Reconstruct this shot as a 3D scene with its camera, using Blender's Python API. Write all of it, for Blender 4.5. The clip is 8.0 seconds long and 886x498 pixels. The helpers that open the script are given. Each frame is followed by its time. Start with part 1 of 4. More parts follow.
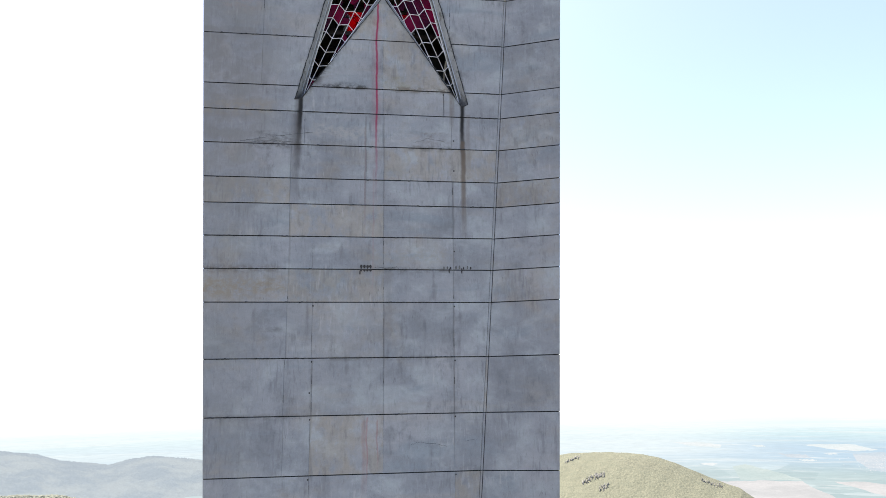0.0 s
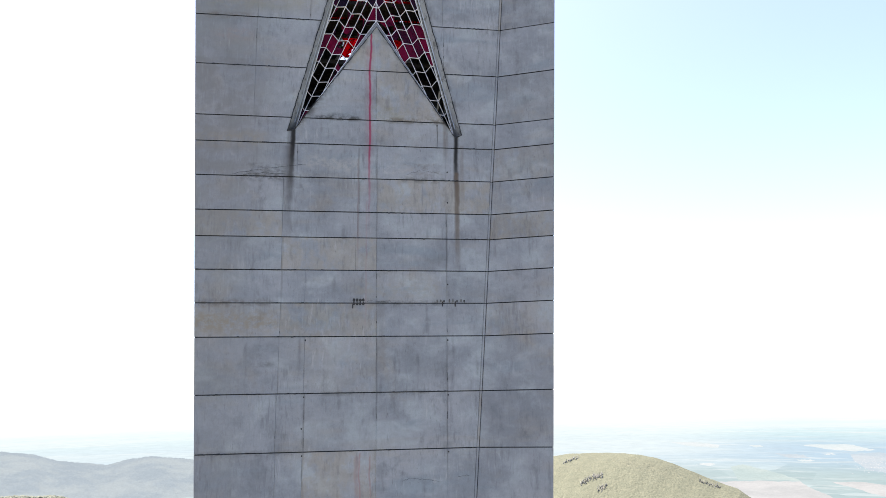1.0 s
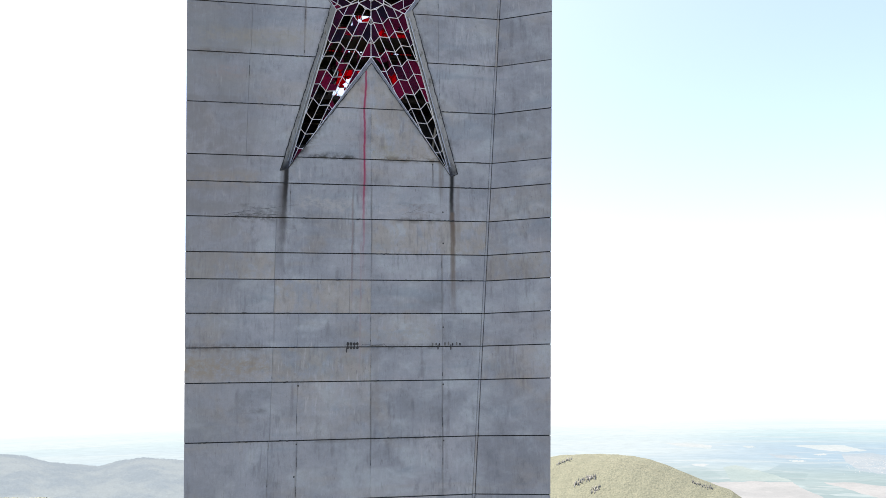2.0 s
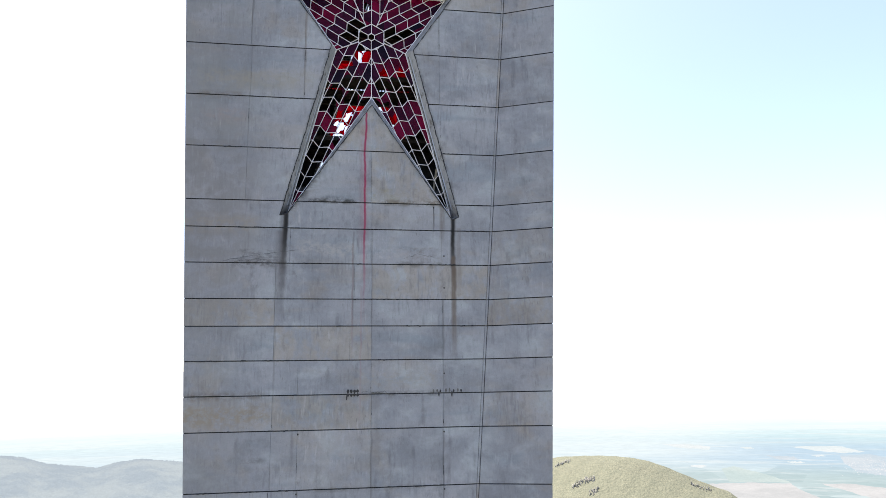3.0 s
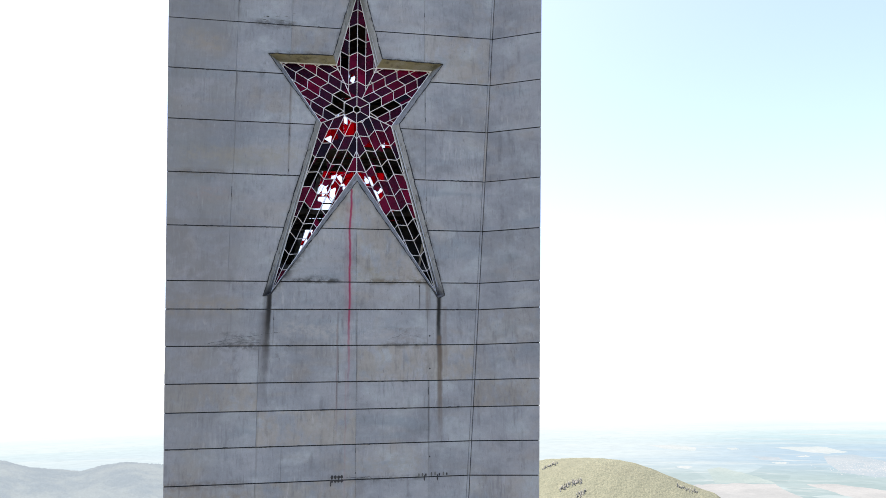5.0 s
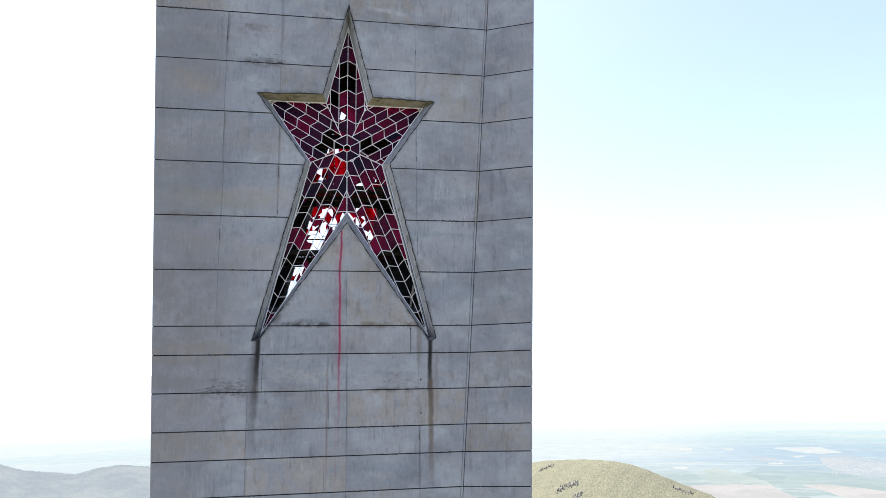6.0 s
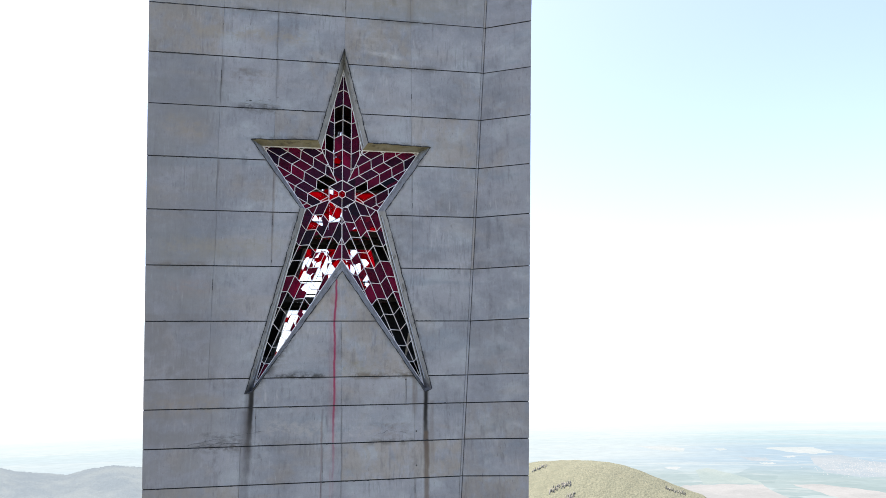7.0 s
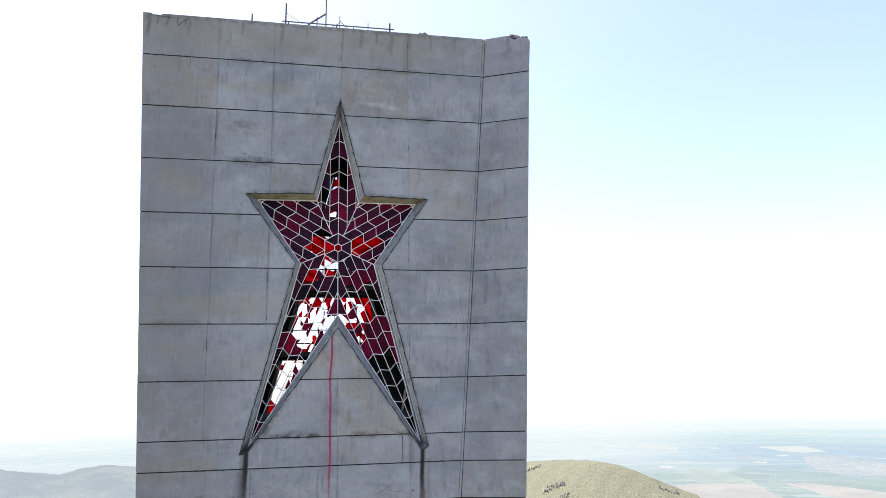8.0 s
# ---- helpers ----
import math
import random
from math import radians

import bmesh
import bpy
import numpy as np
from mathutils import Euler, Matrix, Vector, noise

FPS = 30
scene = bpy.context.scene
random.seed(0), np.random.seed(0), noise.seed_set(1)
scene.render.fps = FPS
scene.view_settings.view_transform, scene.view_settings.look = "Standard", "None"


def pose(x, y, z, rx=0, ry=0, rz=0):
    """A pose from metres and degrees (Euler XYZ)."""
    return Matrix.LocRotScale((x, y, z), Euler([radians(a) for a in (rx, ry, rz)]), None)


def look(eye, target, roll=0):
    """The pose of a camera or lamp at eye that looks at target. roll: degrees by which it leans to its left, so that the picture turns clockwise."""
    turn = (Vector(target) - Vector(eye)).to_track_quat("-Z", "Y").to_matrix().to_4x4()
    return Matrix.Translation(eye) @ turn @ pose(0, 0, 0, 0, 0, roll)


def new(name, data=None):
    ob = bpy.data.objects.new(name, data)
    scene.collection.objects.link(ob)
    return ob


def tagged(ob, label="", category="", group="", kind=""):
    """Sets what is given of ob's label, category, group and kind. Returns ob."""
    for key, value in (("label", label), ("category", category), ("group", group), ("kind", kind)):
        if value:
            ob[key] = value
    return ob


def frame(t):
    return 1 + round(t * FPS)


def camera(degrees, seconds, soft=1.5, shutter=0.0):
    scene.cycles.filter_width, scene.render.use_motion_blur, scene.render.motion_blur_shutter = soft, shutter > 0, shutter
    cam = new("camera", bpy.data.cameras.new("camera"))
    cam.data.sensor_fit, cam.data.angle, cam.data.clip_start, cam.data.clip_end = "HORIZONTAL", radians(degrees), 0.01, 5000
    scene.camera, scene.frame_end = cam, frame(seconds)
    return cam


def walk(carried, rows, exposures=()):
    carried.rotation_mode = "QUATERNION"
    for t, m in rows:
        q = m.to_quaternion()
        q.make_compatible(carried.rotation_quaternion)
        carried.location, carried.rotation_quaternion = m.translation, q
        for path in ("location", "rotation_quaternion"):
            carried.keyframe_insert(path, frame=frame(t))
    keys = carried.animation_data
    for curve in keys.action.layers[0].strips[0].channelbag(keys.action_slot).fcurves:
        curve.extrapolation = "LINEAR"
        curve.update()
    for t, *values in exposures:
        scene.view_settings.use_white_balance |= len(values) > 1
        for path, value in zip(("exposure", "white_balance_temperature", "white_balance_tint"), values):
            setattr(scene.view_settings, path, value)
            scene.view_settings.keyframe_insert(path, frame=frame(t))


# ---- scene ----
cam = camera(68.1, 8.0, soft=0.8)
PATH = [
    (0, (-0.701, -21.699, 43.692), (-0.445, -19.765, 44.133), -1.0),
    (0.5, (-0.445, -21.783, 44.288), (-0.189, -19.849, 44.727), -0.9),
    (1, (-0.526, -21.838, 44.827), (-0.265, -19.904, 45.268), -1.0),
    (1.5, (-0.529, -21.797, 45.502), (-0.254, -19.866, 45.943), -1.0),
    (3, (-0.627, -21.94, 47.799), (-0.344, -20.011, 48.243), -1.0),
    (3.5, (-0.647, -22.097, 48.413), (-0.35, -20.17, 48.857), -1.1),
    (4, (-0.614, -22.002, 49.144), (-0.308, -20.076, 49.587), -1.1),
    (4.5, (-0.626, -22.161, 49.812), (-0.313, -20.237, 50.256), -1.1),
    (6, (-0.378, -22.394, 51.897), (-0.047, -20.473, 52.347), -1.3),
    (6.5, (-0.393, -22.424, 52.697), (-0.053, -20.504, 53.146), -1.4),
    (7, (-0.449, -22.532, 53.596), (-0.099, -20.614, 54.045), -1.3),
    (7.5, (-0.499, -22.59, 54.501), (-0.143, -20.674, 54.949), -1.3),
    (8, (-0.528, -22.746, 55.54), (-0.162, -20.831, 55.985), -1.3),
]
EXPOSURE = 1.6
walk(cam, [(t, look(eye, target, roll)) for t, eye, target, roll in PATH], [(0, EXPOSURE, 7100, 15), (7.4, EXPOSURE, 7100, 15), (8, EXPOSURE - 0.06, 7100, 15)])

# ---- world, sun, exposure ----
SUN_AZ, SUN_EL = -58.0, 66.0          # degrees from straight ahead (+y) to the right, and above the horizon

world = bpy.data.worlds.new("sky")
scene.world = world
world.use_nodes = True
wn = world.node_tree.nodes
sky = wn.new("ShaderNodeTexSky")
sky.sky_type = "NISHITA"
sky.sun_disc = False
sky.sun_elevation = radians(SUN_EL)
sky.sun_rotation = radians(SUN_AZ)
sky.altitude = 1400
sky.air_density, sky.dust_density, sky.ozone_density = 1.0, 6.5, 1.0
world.node_tree.links.new(sky.outputs[0], wn["Background"].inputs[0])
wn["Background"].inputs[1].default_value = 0.15
sun = new("sun", bpy.data.lights.new("sun", "SUN"))
sun.data.energy, sun.data.angle, sun.data.color = 4.5, radians(0.55), (1.0, 0.95, 0.87)
SUN_DIR = Vector((math.sin(radians(SUN_AZ)) * math.cos(radians(SUN_EL)), math.cos(radians(SUN_AZ)) * math.cos(radians(SUN_EL)), math.sin(radians(SUN_EL))))
sun.matrix_world = look(SUN_DIR * 300, (0, 0, 0))


# ---- materials ----
class Nodes:
    """A short hand for node trees."""

    def __init__(self, name):
        self.mat = bpy.data.materials.new(name)
        self.mat.use_nodes = True
        self.tree = self.mat.node_tree
        self.bsdf = self.tree.nodes["Principled BSDF"]
        self.out = self.tree.nodes["Material Output"]
        self.pos = self.node("ShaderNodeNewGeometry").outputs["Position"]
        self.rand = self.node("ShaderNodeObjectInfo").outputs["Random"]

    def node(self, kind):
        return self.tree.nodes.new(kind)

    def put(self, socket, value):
        if isinstance(value, bpy.types.NodeSocket):
            self.tree.links.new(value, socket)
        elif isinstance(value, tuple) and len(value) == 3 and socket.type == "RGBA":
            socket.default_value = (*value, 1)
        else:
            socket.default_value = value

    def math(self, op, a, b=0.0, c=None):
        n = self.node("ShaderNodeMath")
        n.operation = op
        self.put(n.inputs[0], a)
        self.put(n.inputs[1], b)
        if c is not None:
            self.put(n.inputs[2], c)
        return n.outputs[0]

    def vec(self, op, a, b):
        n = self.node("ShaderNodeVectorMath")
        n.operation = op
        self.put(n.inputs[0], a)
        self.put(n.inputs[1], b)
        return n.outputs[0]

    def noise(self, scale, detail=4.0, size=(1, 1, 1), rough=0.55, where=None, distort=0.0):
        n = self.node("ShaderNodeTexNoise")
        self.put(n.inputs["Vector"], self.vec("MULTIPLY", where or self.pos, size))
        n.inputs["Scale"].default_value = scale
        n.inputs["Detail"].default_value = detail
        n.inputs["Roughness"].default_value = rough
        n.inputs["Distortion"].default_value = distort
        return n.outputs["Fac"]

    def range(self, v, a, b, lo=0.0, hi=1.0, smooth=True):
        n = self.node("ShaderNodeMapRange")
        n.interpolation_type = "SMOOTHSTEP" if smooth else "LINEAR"
        self.put(n.inputs[0], v)
        for i, x in enumerate((a, b, lo, hi)):
            self.put(n.inputs[i + 1], x)
        return n.outputs[0]

    def mix(self, f, a, b, blend="MIX"):
        n = self.node("ShaderNodeMix")
        n.data_type, n.blend_type = "RGBA", blend
        self.put(n.inputs[0], f)
        self.put(n.inputs[6], a)
        self.put(n.inputs[7], b)
        return n.outputs[2]

    def xyz(self):
        n = self.node("ShaderNodeSeparateXYZ")
        self.put(n.inputs[0], self.pos)
        return n.outputs

    def bump(self, height, strength=0.3, distance=0.01):
        n = self.node("ShaderNodeBump")
        n.inputs["Strength"].default_value = strength
        n.inputs["Distance"].default_value = distance
        self.put(n.inputs["Height"], height)
        self.put(self.bsdf.inputs["Normal"], n.outputs[0])

    def finish(self, color, rough=0.8, metal=0.0, spec=0.5):
        self.put(self.bsdf.inputs["Base Color"], color)
        self.put(self.bsdf.inputs["Roughness"], rough)
        self.put(self.bsdf.inputs["Metallic"], metal)
        self.put(self.bsdf.inputs["Specular IOR Level"], spec)
        return self.mat


def concrete(name, streaks=(), tone=1.0, smudges=()):
    """Weathered board-marked concrete. streaks: (x, half width, top, bottom, colour, strength)."""
    g = Nodes(name)
    def shade(r, gr, b):
        return (r * tone * 0.832, gr * tone * 0.842, b * tone * 0.905)

    big = g.noise(0.30, 3, (1, 1, 1.3))
    cloud = g.noise(0.9, 6, (1, 1, 1.4), 0.60, distort=0.25)
    blot = g.noise(2.3, 5, (1, 1, 0.75), 0.62, distort=0.3)
    runs = g.noise(4.5, 4, (1, 1, 0.10), 0.6)
    fine_runs = g.noise(15.0, 4, (1, 1, 0.085), 0.65)
    brush = g.noise(9.0, 5, (1, 1, 0.22), 0.7, distort=0.4)
    grain = g.noise(45.0, 4, rough=0.7)
    col = g.mix(g.range(big, 0.36, 0.66), shade(0.243, 0.254, 0.270), shade(0.318, 0.323, 0.334))
    col = g.mix(g.math("MULTIPLY", g.range(cloud, 0.46, 0.70), 0.8), col, shade(0.362, 0.388, 0.394))
    col = g.mix(g.math("MULTIPLY", g.range(cloud, 0.46, 0.30), 0.48), col, shade(0.165, 0.172, 0.184))
    lens = g.noise(0.85, 5, (0.28, 1, 1.5), 0.6, distort=0.35)
    col = g.mix(g.range(lens, 0.54, 0.72, 0.0, 0.36), col, shade(0.335, 0.300, 0.255))
    col = g.mix(g.range(lens, 0.46, 0.30, 0.0, 0.6), col, shade(0.222, 0.256, 0.282))
    warm = g.math("MULTIPLY", g.range(g.math("FRACT", g.math("MULTIPLY", g.rand, 7.31)), 0.72, 0.98), g.range(blot, 0.34, 0.58))
    col = g.mix(g.math("MULTIPLY", warm, 0.46), col, shade(0.338, 0.286, 0.215))
    stain = g.range(g.noise(0.55, 4, (1, 1, 1), 0.6, distort=0.5), 0.55, 0.72)
    col = g.mix(g.math("MULTIPLY", stain, 0.34), col, shade(0.322, 0.264, 0.198))
    col = g.mix(g.math("MULTIPLY", g.range(runs, 0.50, 0.72), g.range(blot, 0.44, 0.64, 0.02, 0.55)), col, shade(0.135, 0.133, 0.143))
    col = g.mix(g.math("MULTIPLY", g.range(fine_runs, 0.53, 0.70), g.range(blot, 0.55, 0.36, 0.05, 0.40)), col, shade(0.400, 0.405, 0.41))
    col = g.mix(g.math("MULTIPLY", g.range(brush, 0.54, 0.72), g.range(cloud, 0.60, 0.42, 0.03, 0.38)), col, shade(0.125, 0.125, 0.135))
    col = g.mix(g.math("MULTIPLY", g.range(g.noise(3.1, 5, (1.3, 1, 1), 0.7), 0.62, 0.78), 0.30), col, (0.085, 0.083, 0.088))
    dabs = g.math("MULTIPLY", g.range(g.noise(24.0, 3, (1, 1, 0.17), 0.6), 0.60, 0.74), g.range(g.noise(1.3, 3, (1, 1, 0.7)), 0.47, 0.63, 0.0, 0.62))
    col = g.mix(dabs, col, shade(0.115, 0.115, 0.122))
    col = g.mix(1.0, col, g.range(g.rand, 0.0, 1.0, 0.94, 1.06, False), "MULTIPLY")
    col = g.mix(1.0, col, g.range(grain, 0.25, 0.75, 0.91, 1.09, False), "MULTIPLY")
    col = g.mix(1.0, col, g.range(g.noise(8.0, 5, (1, 1, 0.8), 0.72), 0.3, 0.7, 0.93, 1.07, False), "MULTIPLY")
    comb = g.math("MULTIPLY", g.range(g.noise(13.0, 3, (1, 1, 0.11), 0.6), 0.52, 0.66), g.range(g.noise(0.75, 4, (1, 1, 0.8), 0.6, distort=0.3), 0.50, 0.64, 0.0, 0.42))
    col = g.mix(comb, col, shade(0.150, 0.156, 0.172))
    chalk = g.math("MULTIPLY", g.range(g.noise(10.0, 3, (1, 1, 0.14), 0.6), 0.54, 0.70), g.range(g.noise(0.6, 4, (0.6, 1, 1.5), 0.6, distort=0.3), 0.52, 0.66, 0.0, 0.5))
    col = g.mix(chalk, col, shade(0.430, 0.425, 0.410))
    pits = g.math("MULTIPLY", g.range(g.noise(17.0, 3, (1, 1, 0.8), 0.7), 0.63, 0.74), g.range(g.noise(1.1, 4, (1, 1, 1), 0.6), 0.45, 0.62, 0.03, 0.45))
    col = g.mix(pits, col, shade(0.10, 0.10, 0.11))
    if streaks:
        x, y, z = g.xyz()
        wob = g.math("MULTIPLY", g.math("SUBTRACT", g.noise(0.9, 3, (0, 0, 1)), 0.5), 0.22)
        torn = g.noise(2.2, 5, (5, 1, 0.7), 0.65)
        ragged = g.noise(2.6, 7, (1.2, 1, 1.8), 0.75)
        for x0, w, top, bottom, tint, strength in streaks:
            across = g.math("ABSOLUTE", g.math("SUBTRACT", g.math("ADD", x, wob), x0))
            m = g.range(across, w, w * 0.25)
            m = g.math("MULTIPLY", m, g.range(z, bottom, bottom + 0.55 * (top - bottom)))
            m = g.math("MULTIPLY", m, g.range(z, top + 0.05, top - 0.05))
            if strength < 0.92:
                m = g.math("MULTIPLY", m, g.range(torn, 0.22, 0.5, 0.45, 1.0))
            if w > 0.5:
                soft = g.range(cloud, 0.36, 0.60, 0.25, 1.0) if w < 8 else g.range(ragged, 0.30, 0.62, 0.45, 1.0)
                m = g.math("MULTIPLY", m, g.range(ragged, 0.40, 0.68) if w < 2 else soft)
            col = g.mix(g.math("MULTIPLY", m, strength), col, tint)
        # grime along slanting edges: (x, z) to (x, z), reach, colour, strength
        for x0, z0, x1, z1, w, tint, strength in smudges:
            length = math.hypot(x1 - x0, z1 - z0)
            ux, uz = (x1 - x0) / length, (z1 - z0) / length
            dx, dz = g.math("SUBTRACT", x, x0), g.math("SUBTRACT", z, z0)
            along = g.math("ADD", g.math("MULTIPLY", dx, ux), g.math("MULTIPLY", dz, uz))
            across = g.math("ABSOLUTE", g.math("SUBTRACT", g.math("MULTIPLY", dz, ux), g.math("MULTIPLY", dx, uz)))
            m = g.range(across, w, w * 0.1)
            m = g.math("MULTIPLY", m, g.range(along, -0.15, 0.3))
            m = g.math("MULTIPLY", m, g.range(along, length + 0.15, length - 0.3))
            m = g.math("MULTIPLY", m, g.range(ragged, 0.40, 0.60, 0.05, 1.0))
            col = g.mix(g.math("MULTIPLY", m, strength), col, tint)
    g.bump(g.math("ADD", g.math("MULTIPLY", grain, 0.35), g.math("ADD", fine_runs, g.math("MULTIPLY", blot, 1.6))), 0.35, 0.006)
    return g.finish(col, g.range(blot, 0.3, 0.7, 0.72, 0.92), spec=0.35)


AXIS = 0.08
SEAM_RUN, SOOT_RUN = (0.075, 0.072, 0.072), (0.062, 0.056, 0.060)
BLACK_RUN, BROWN_RUN, RED_RUN = (0.035, 0.033, 0.033), (0.10, 0.07, 0.05), (0.25, 0.013, 0.06)
# runs and broad darker bands down the face: (x, half width, top, bottom, colour, strength)
RUNS = [
    (-2.84, 0.17, 54.06, 50.6, SOOT_RUN, 0.55), (-2.78, 0.13, 54.0, 51.6, BLACK_RUN, 0.85), (-2.76, 0.095, 54.0, 52.5, (0.010, 0.010, 0.011), 0.97), (-2.92, 0.24, 53.4, 49.6, SOOT_RUN, 0.28),
    # x -5.6 to -5.0: wide bands that darken the left side
    (2.95, 0.14, 54.04, 50.6, SOOT_RUN, 0.6), (2.27, 0.03, 54.32, 53.3, BLACK_RUN, 0.6), (2.94, 0.10, 54.04, 51.6, BLACK_RUN, 0.85), (2.94, 0.075, 53.98, 52.4, (0.010, 0.010, 0.011), 0.97), (2.96, 0.13, 52.6, 48.6, BROWN_RUN, 0.7), (-5.6, 2.2, 69.5, 22.0, (0.14, 0.132, 0.128), 0.36), (-5.5, 2.6, 64.5, 48.0, (0.155, 0.155, 0.165), 0.42), (-5.0, 2.5, 56.5, 49.0, (0.15, 0.14, 0.145), 0.45), (2.56, 0.13, 54.9, 52.6, BROWN_RUN, 0.5), (3.15, 0.12, 53.6, 50.6, BROWN_RUN, 0.3), (-6.5, 0.10, 68.7, 67.7, BLACK_RUN, 0.6),
    (-0.12, 0.054, 58.25, 50.0, RED_RUN, 0.9), (-0.15, 0.22, 57.2, 50.6, RED_RUN, 0.16), (-0.50, 0.045, 53.0, 48.4, (0.20, 0.13, 0.14), 0.4),
    (-0.46, 0.10, 43.0, 40.0, (0.23, 0.13, 0.13), 0.35), (-0.36, 0.04, 43.1, 40.3, (0.26, 0.09, 0.10), 0.4), (-0.02, 0.04, 43.0, 41.2, (0.25, 0.10, 0.10), 0.4), (-0.2, 0.045, 51.5, 46.0, (0.27, 0.15, 0.17), 0.25),
    (0.3, 0.25, 47.9, 45.0, BROWN_RUN, 0.2), (-2.0, 0.6, 55.3, 54.35, BROWN_RUN, 0.3),
    (1.9, 0.9, 55.0, 54.3, BROWN_RUN, 0.4), (-2.25, 0.06, 62.2, 57.0, BROWN_RUN, 0.35), (-3.6, 1.0, 52.75, 52.25, BLACK_RUN, 0.6), (1.7, 1.2, 52.9, 52.2, BROWN_RUN, 0.4),
    (-3.3, 0.9, 65.0, 64.2, BROWN_RUN, 0.4), (1.6, 0.7, 68.7, 67.4, BROWN_RUN, 0.6), (2.45, 0.25, 68.7, 66.4, BROWN_RUN, 0.35), (-4.6, 1.2, 68.7, 68.0, BROWN_RUN, 0.35), (-5.2, 0.9, 47.9, 46.9, (0.215, 0.18, 0.15), 0.5),
    (-3.6, 2.4, 59.0, 58.05, (0.25, 0.22, 0.175), 0.32), (1.2, 1.1, 66.5, 65.6, (0.42, 0.42, 0.42), 0.3), (0.8, 0.9, 52.8, 52.35, (0.42, 0.41, 0.42), 0.5), (-4.9, 1.0, 57.6, 57.0, (0.27, 0.19, 0.17), 0.4),
    (-1.0, 9.0, 68.75, 66.9, (0.235, 0.215, 0.18), 0.62), (0.5, 1.0, 54.95, 54.35, (0.20, 0.18, 0.12), 0.55), (-2.35, 0.35, 54.95, 54.35, BLACK_RUN, 0.55),
    (-4.12, 0.06, 65.4, 63.3, SEAM_RUN, 0.43), (-2.27, 0.07, 67.2, 63.5, SEAM_RUN, 0.25), (-4.10, 0.05, 61.7, 59.9, SEAM_RUN, 0.37), (-2.28, 0.10, 65.4, 64.0, SEAM_RUN, 0.15), (2.5, 0.05, 61.74, 60.2, SEAM_RUN, 0.31), (0.09, 0.05, 68.7, 67.1, SEAM_RUN, 0.43), (2.58, 0.06, 51.1, 48.2, SEAM_RUN, 0.34),
    (-3.0, 0.05, 50.2, 46.9, SEAM_RUN, 0.25), (-0.48, 0.05, 53.4, 49.2, SEAM_RUN, 0.31), (0.16, 0.04, 53.4, 49.0, SEAM_RUN, 0.28), (0.18, 0.05, 46.8, 43.4, SEAM_RUN, 0.28), (2.56, 0.05, 46.8, 42.0, SEAM_RUN, 0.28), (-2.18, 0.05, 45.0, 40.0, SEAM_RUN, 0.28),
    (-5.2, 0.10, 68.65, 67.9, SEAM_RUN, 0.37), (-3.4, 0.07, 68.65, 68.0, SEAM_RUN, 0.37), (-2.05, 0.09, 68.65, 67.7, SEAM_RUN, 0.40), (-1.2, 0.06, 68.65, 68.1, SEAM_RUN, 0.31), (0.75, 0.10, 68.65, 67.8, SEAM_RUN, 0.37), (1.3, 0.06, 68.65, 68.0, SEAM_RUN, 0.37), (1.85, 0.12, 68.65, 67.6, SEAM_RUN, 0.37), (2.5, 0.07, 68.65, 67.9, SEAM_RUN, 0.37), (3.3, 0.09, 68.65, 68.0, SEAM_RUN, 0.31), (4.2, 0.07, 68.65, 67.9, SEAM_RUN, 0.31),
]
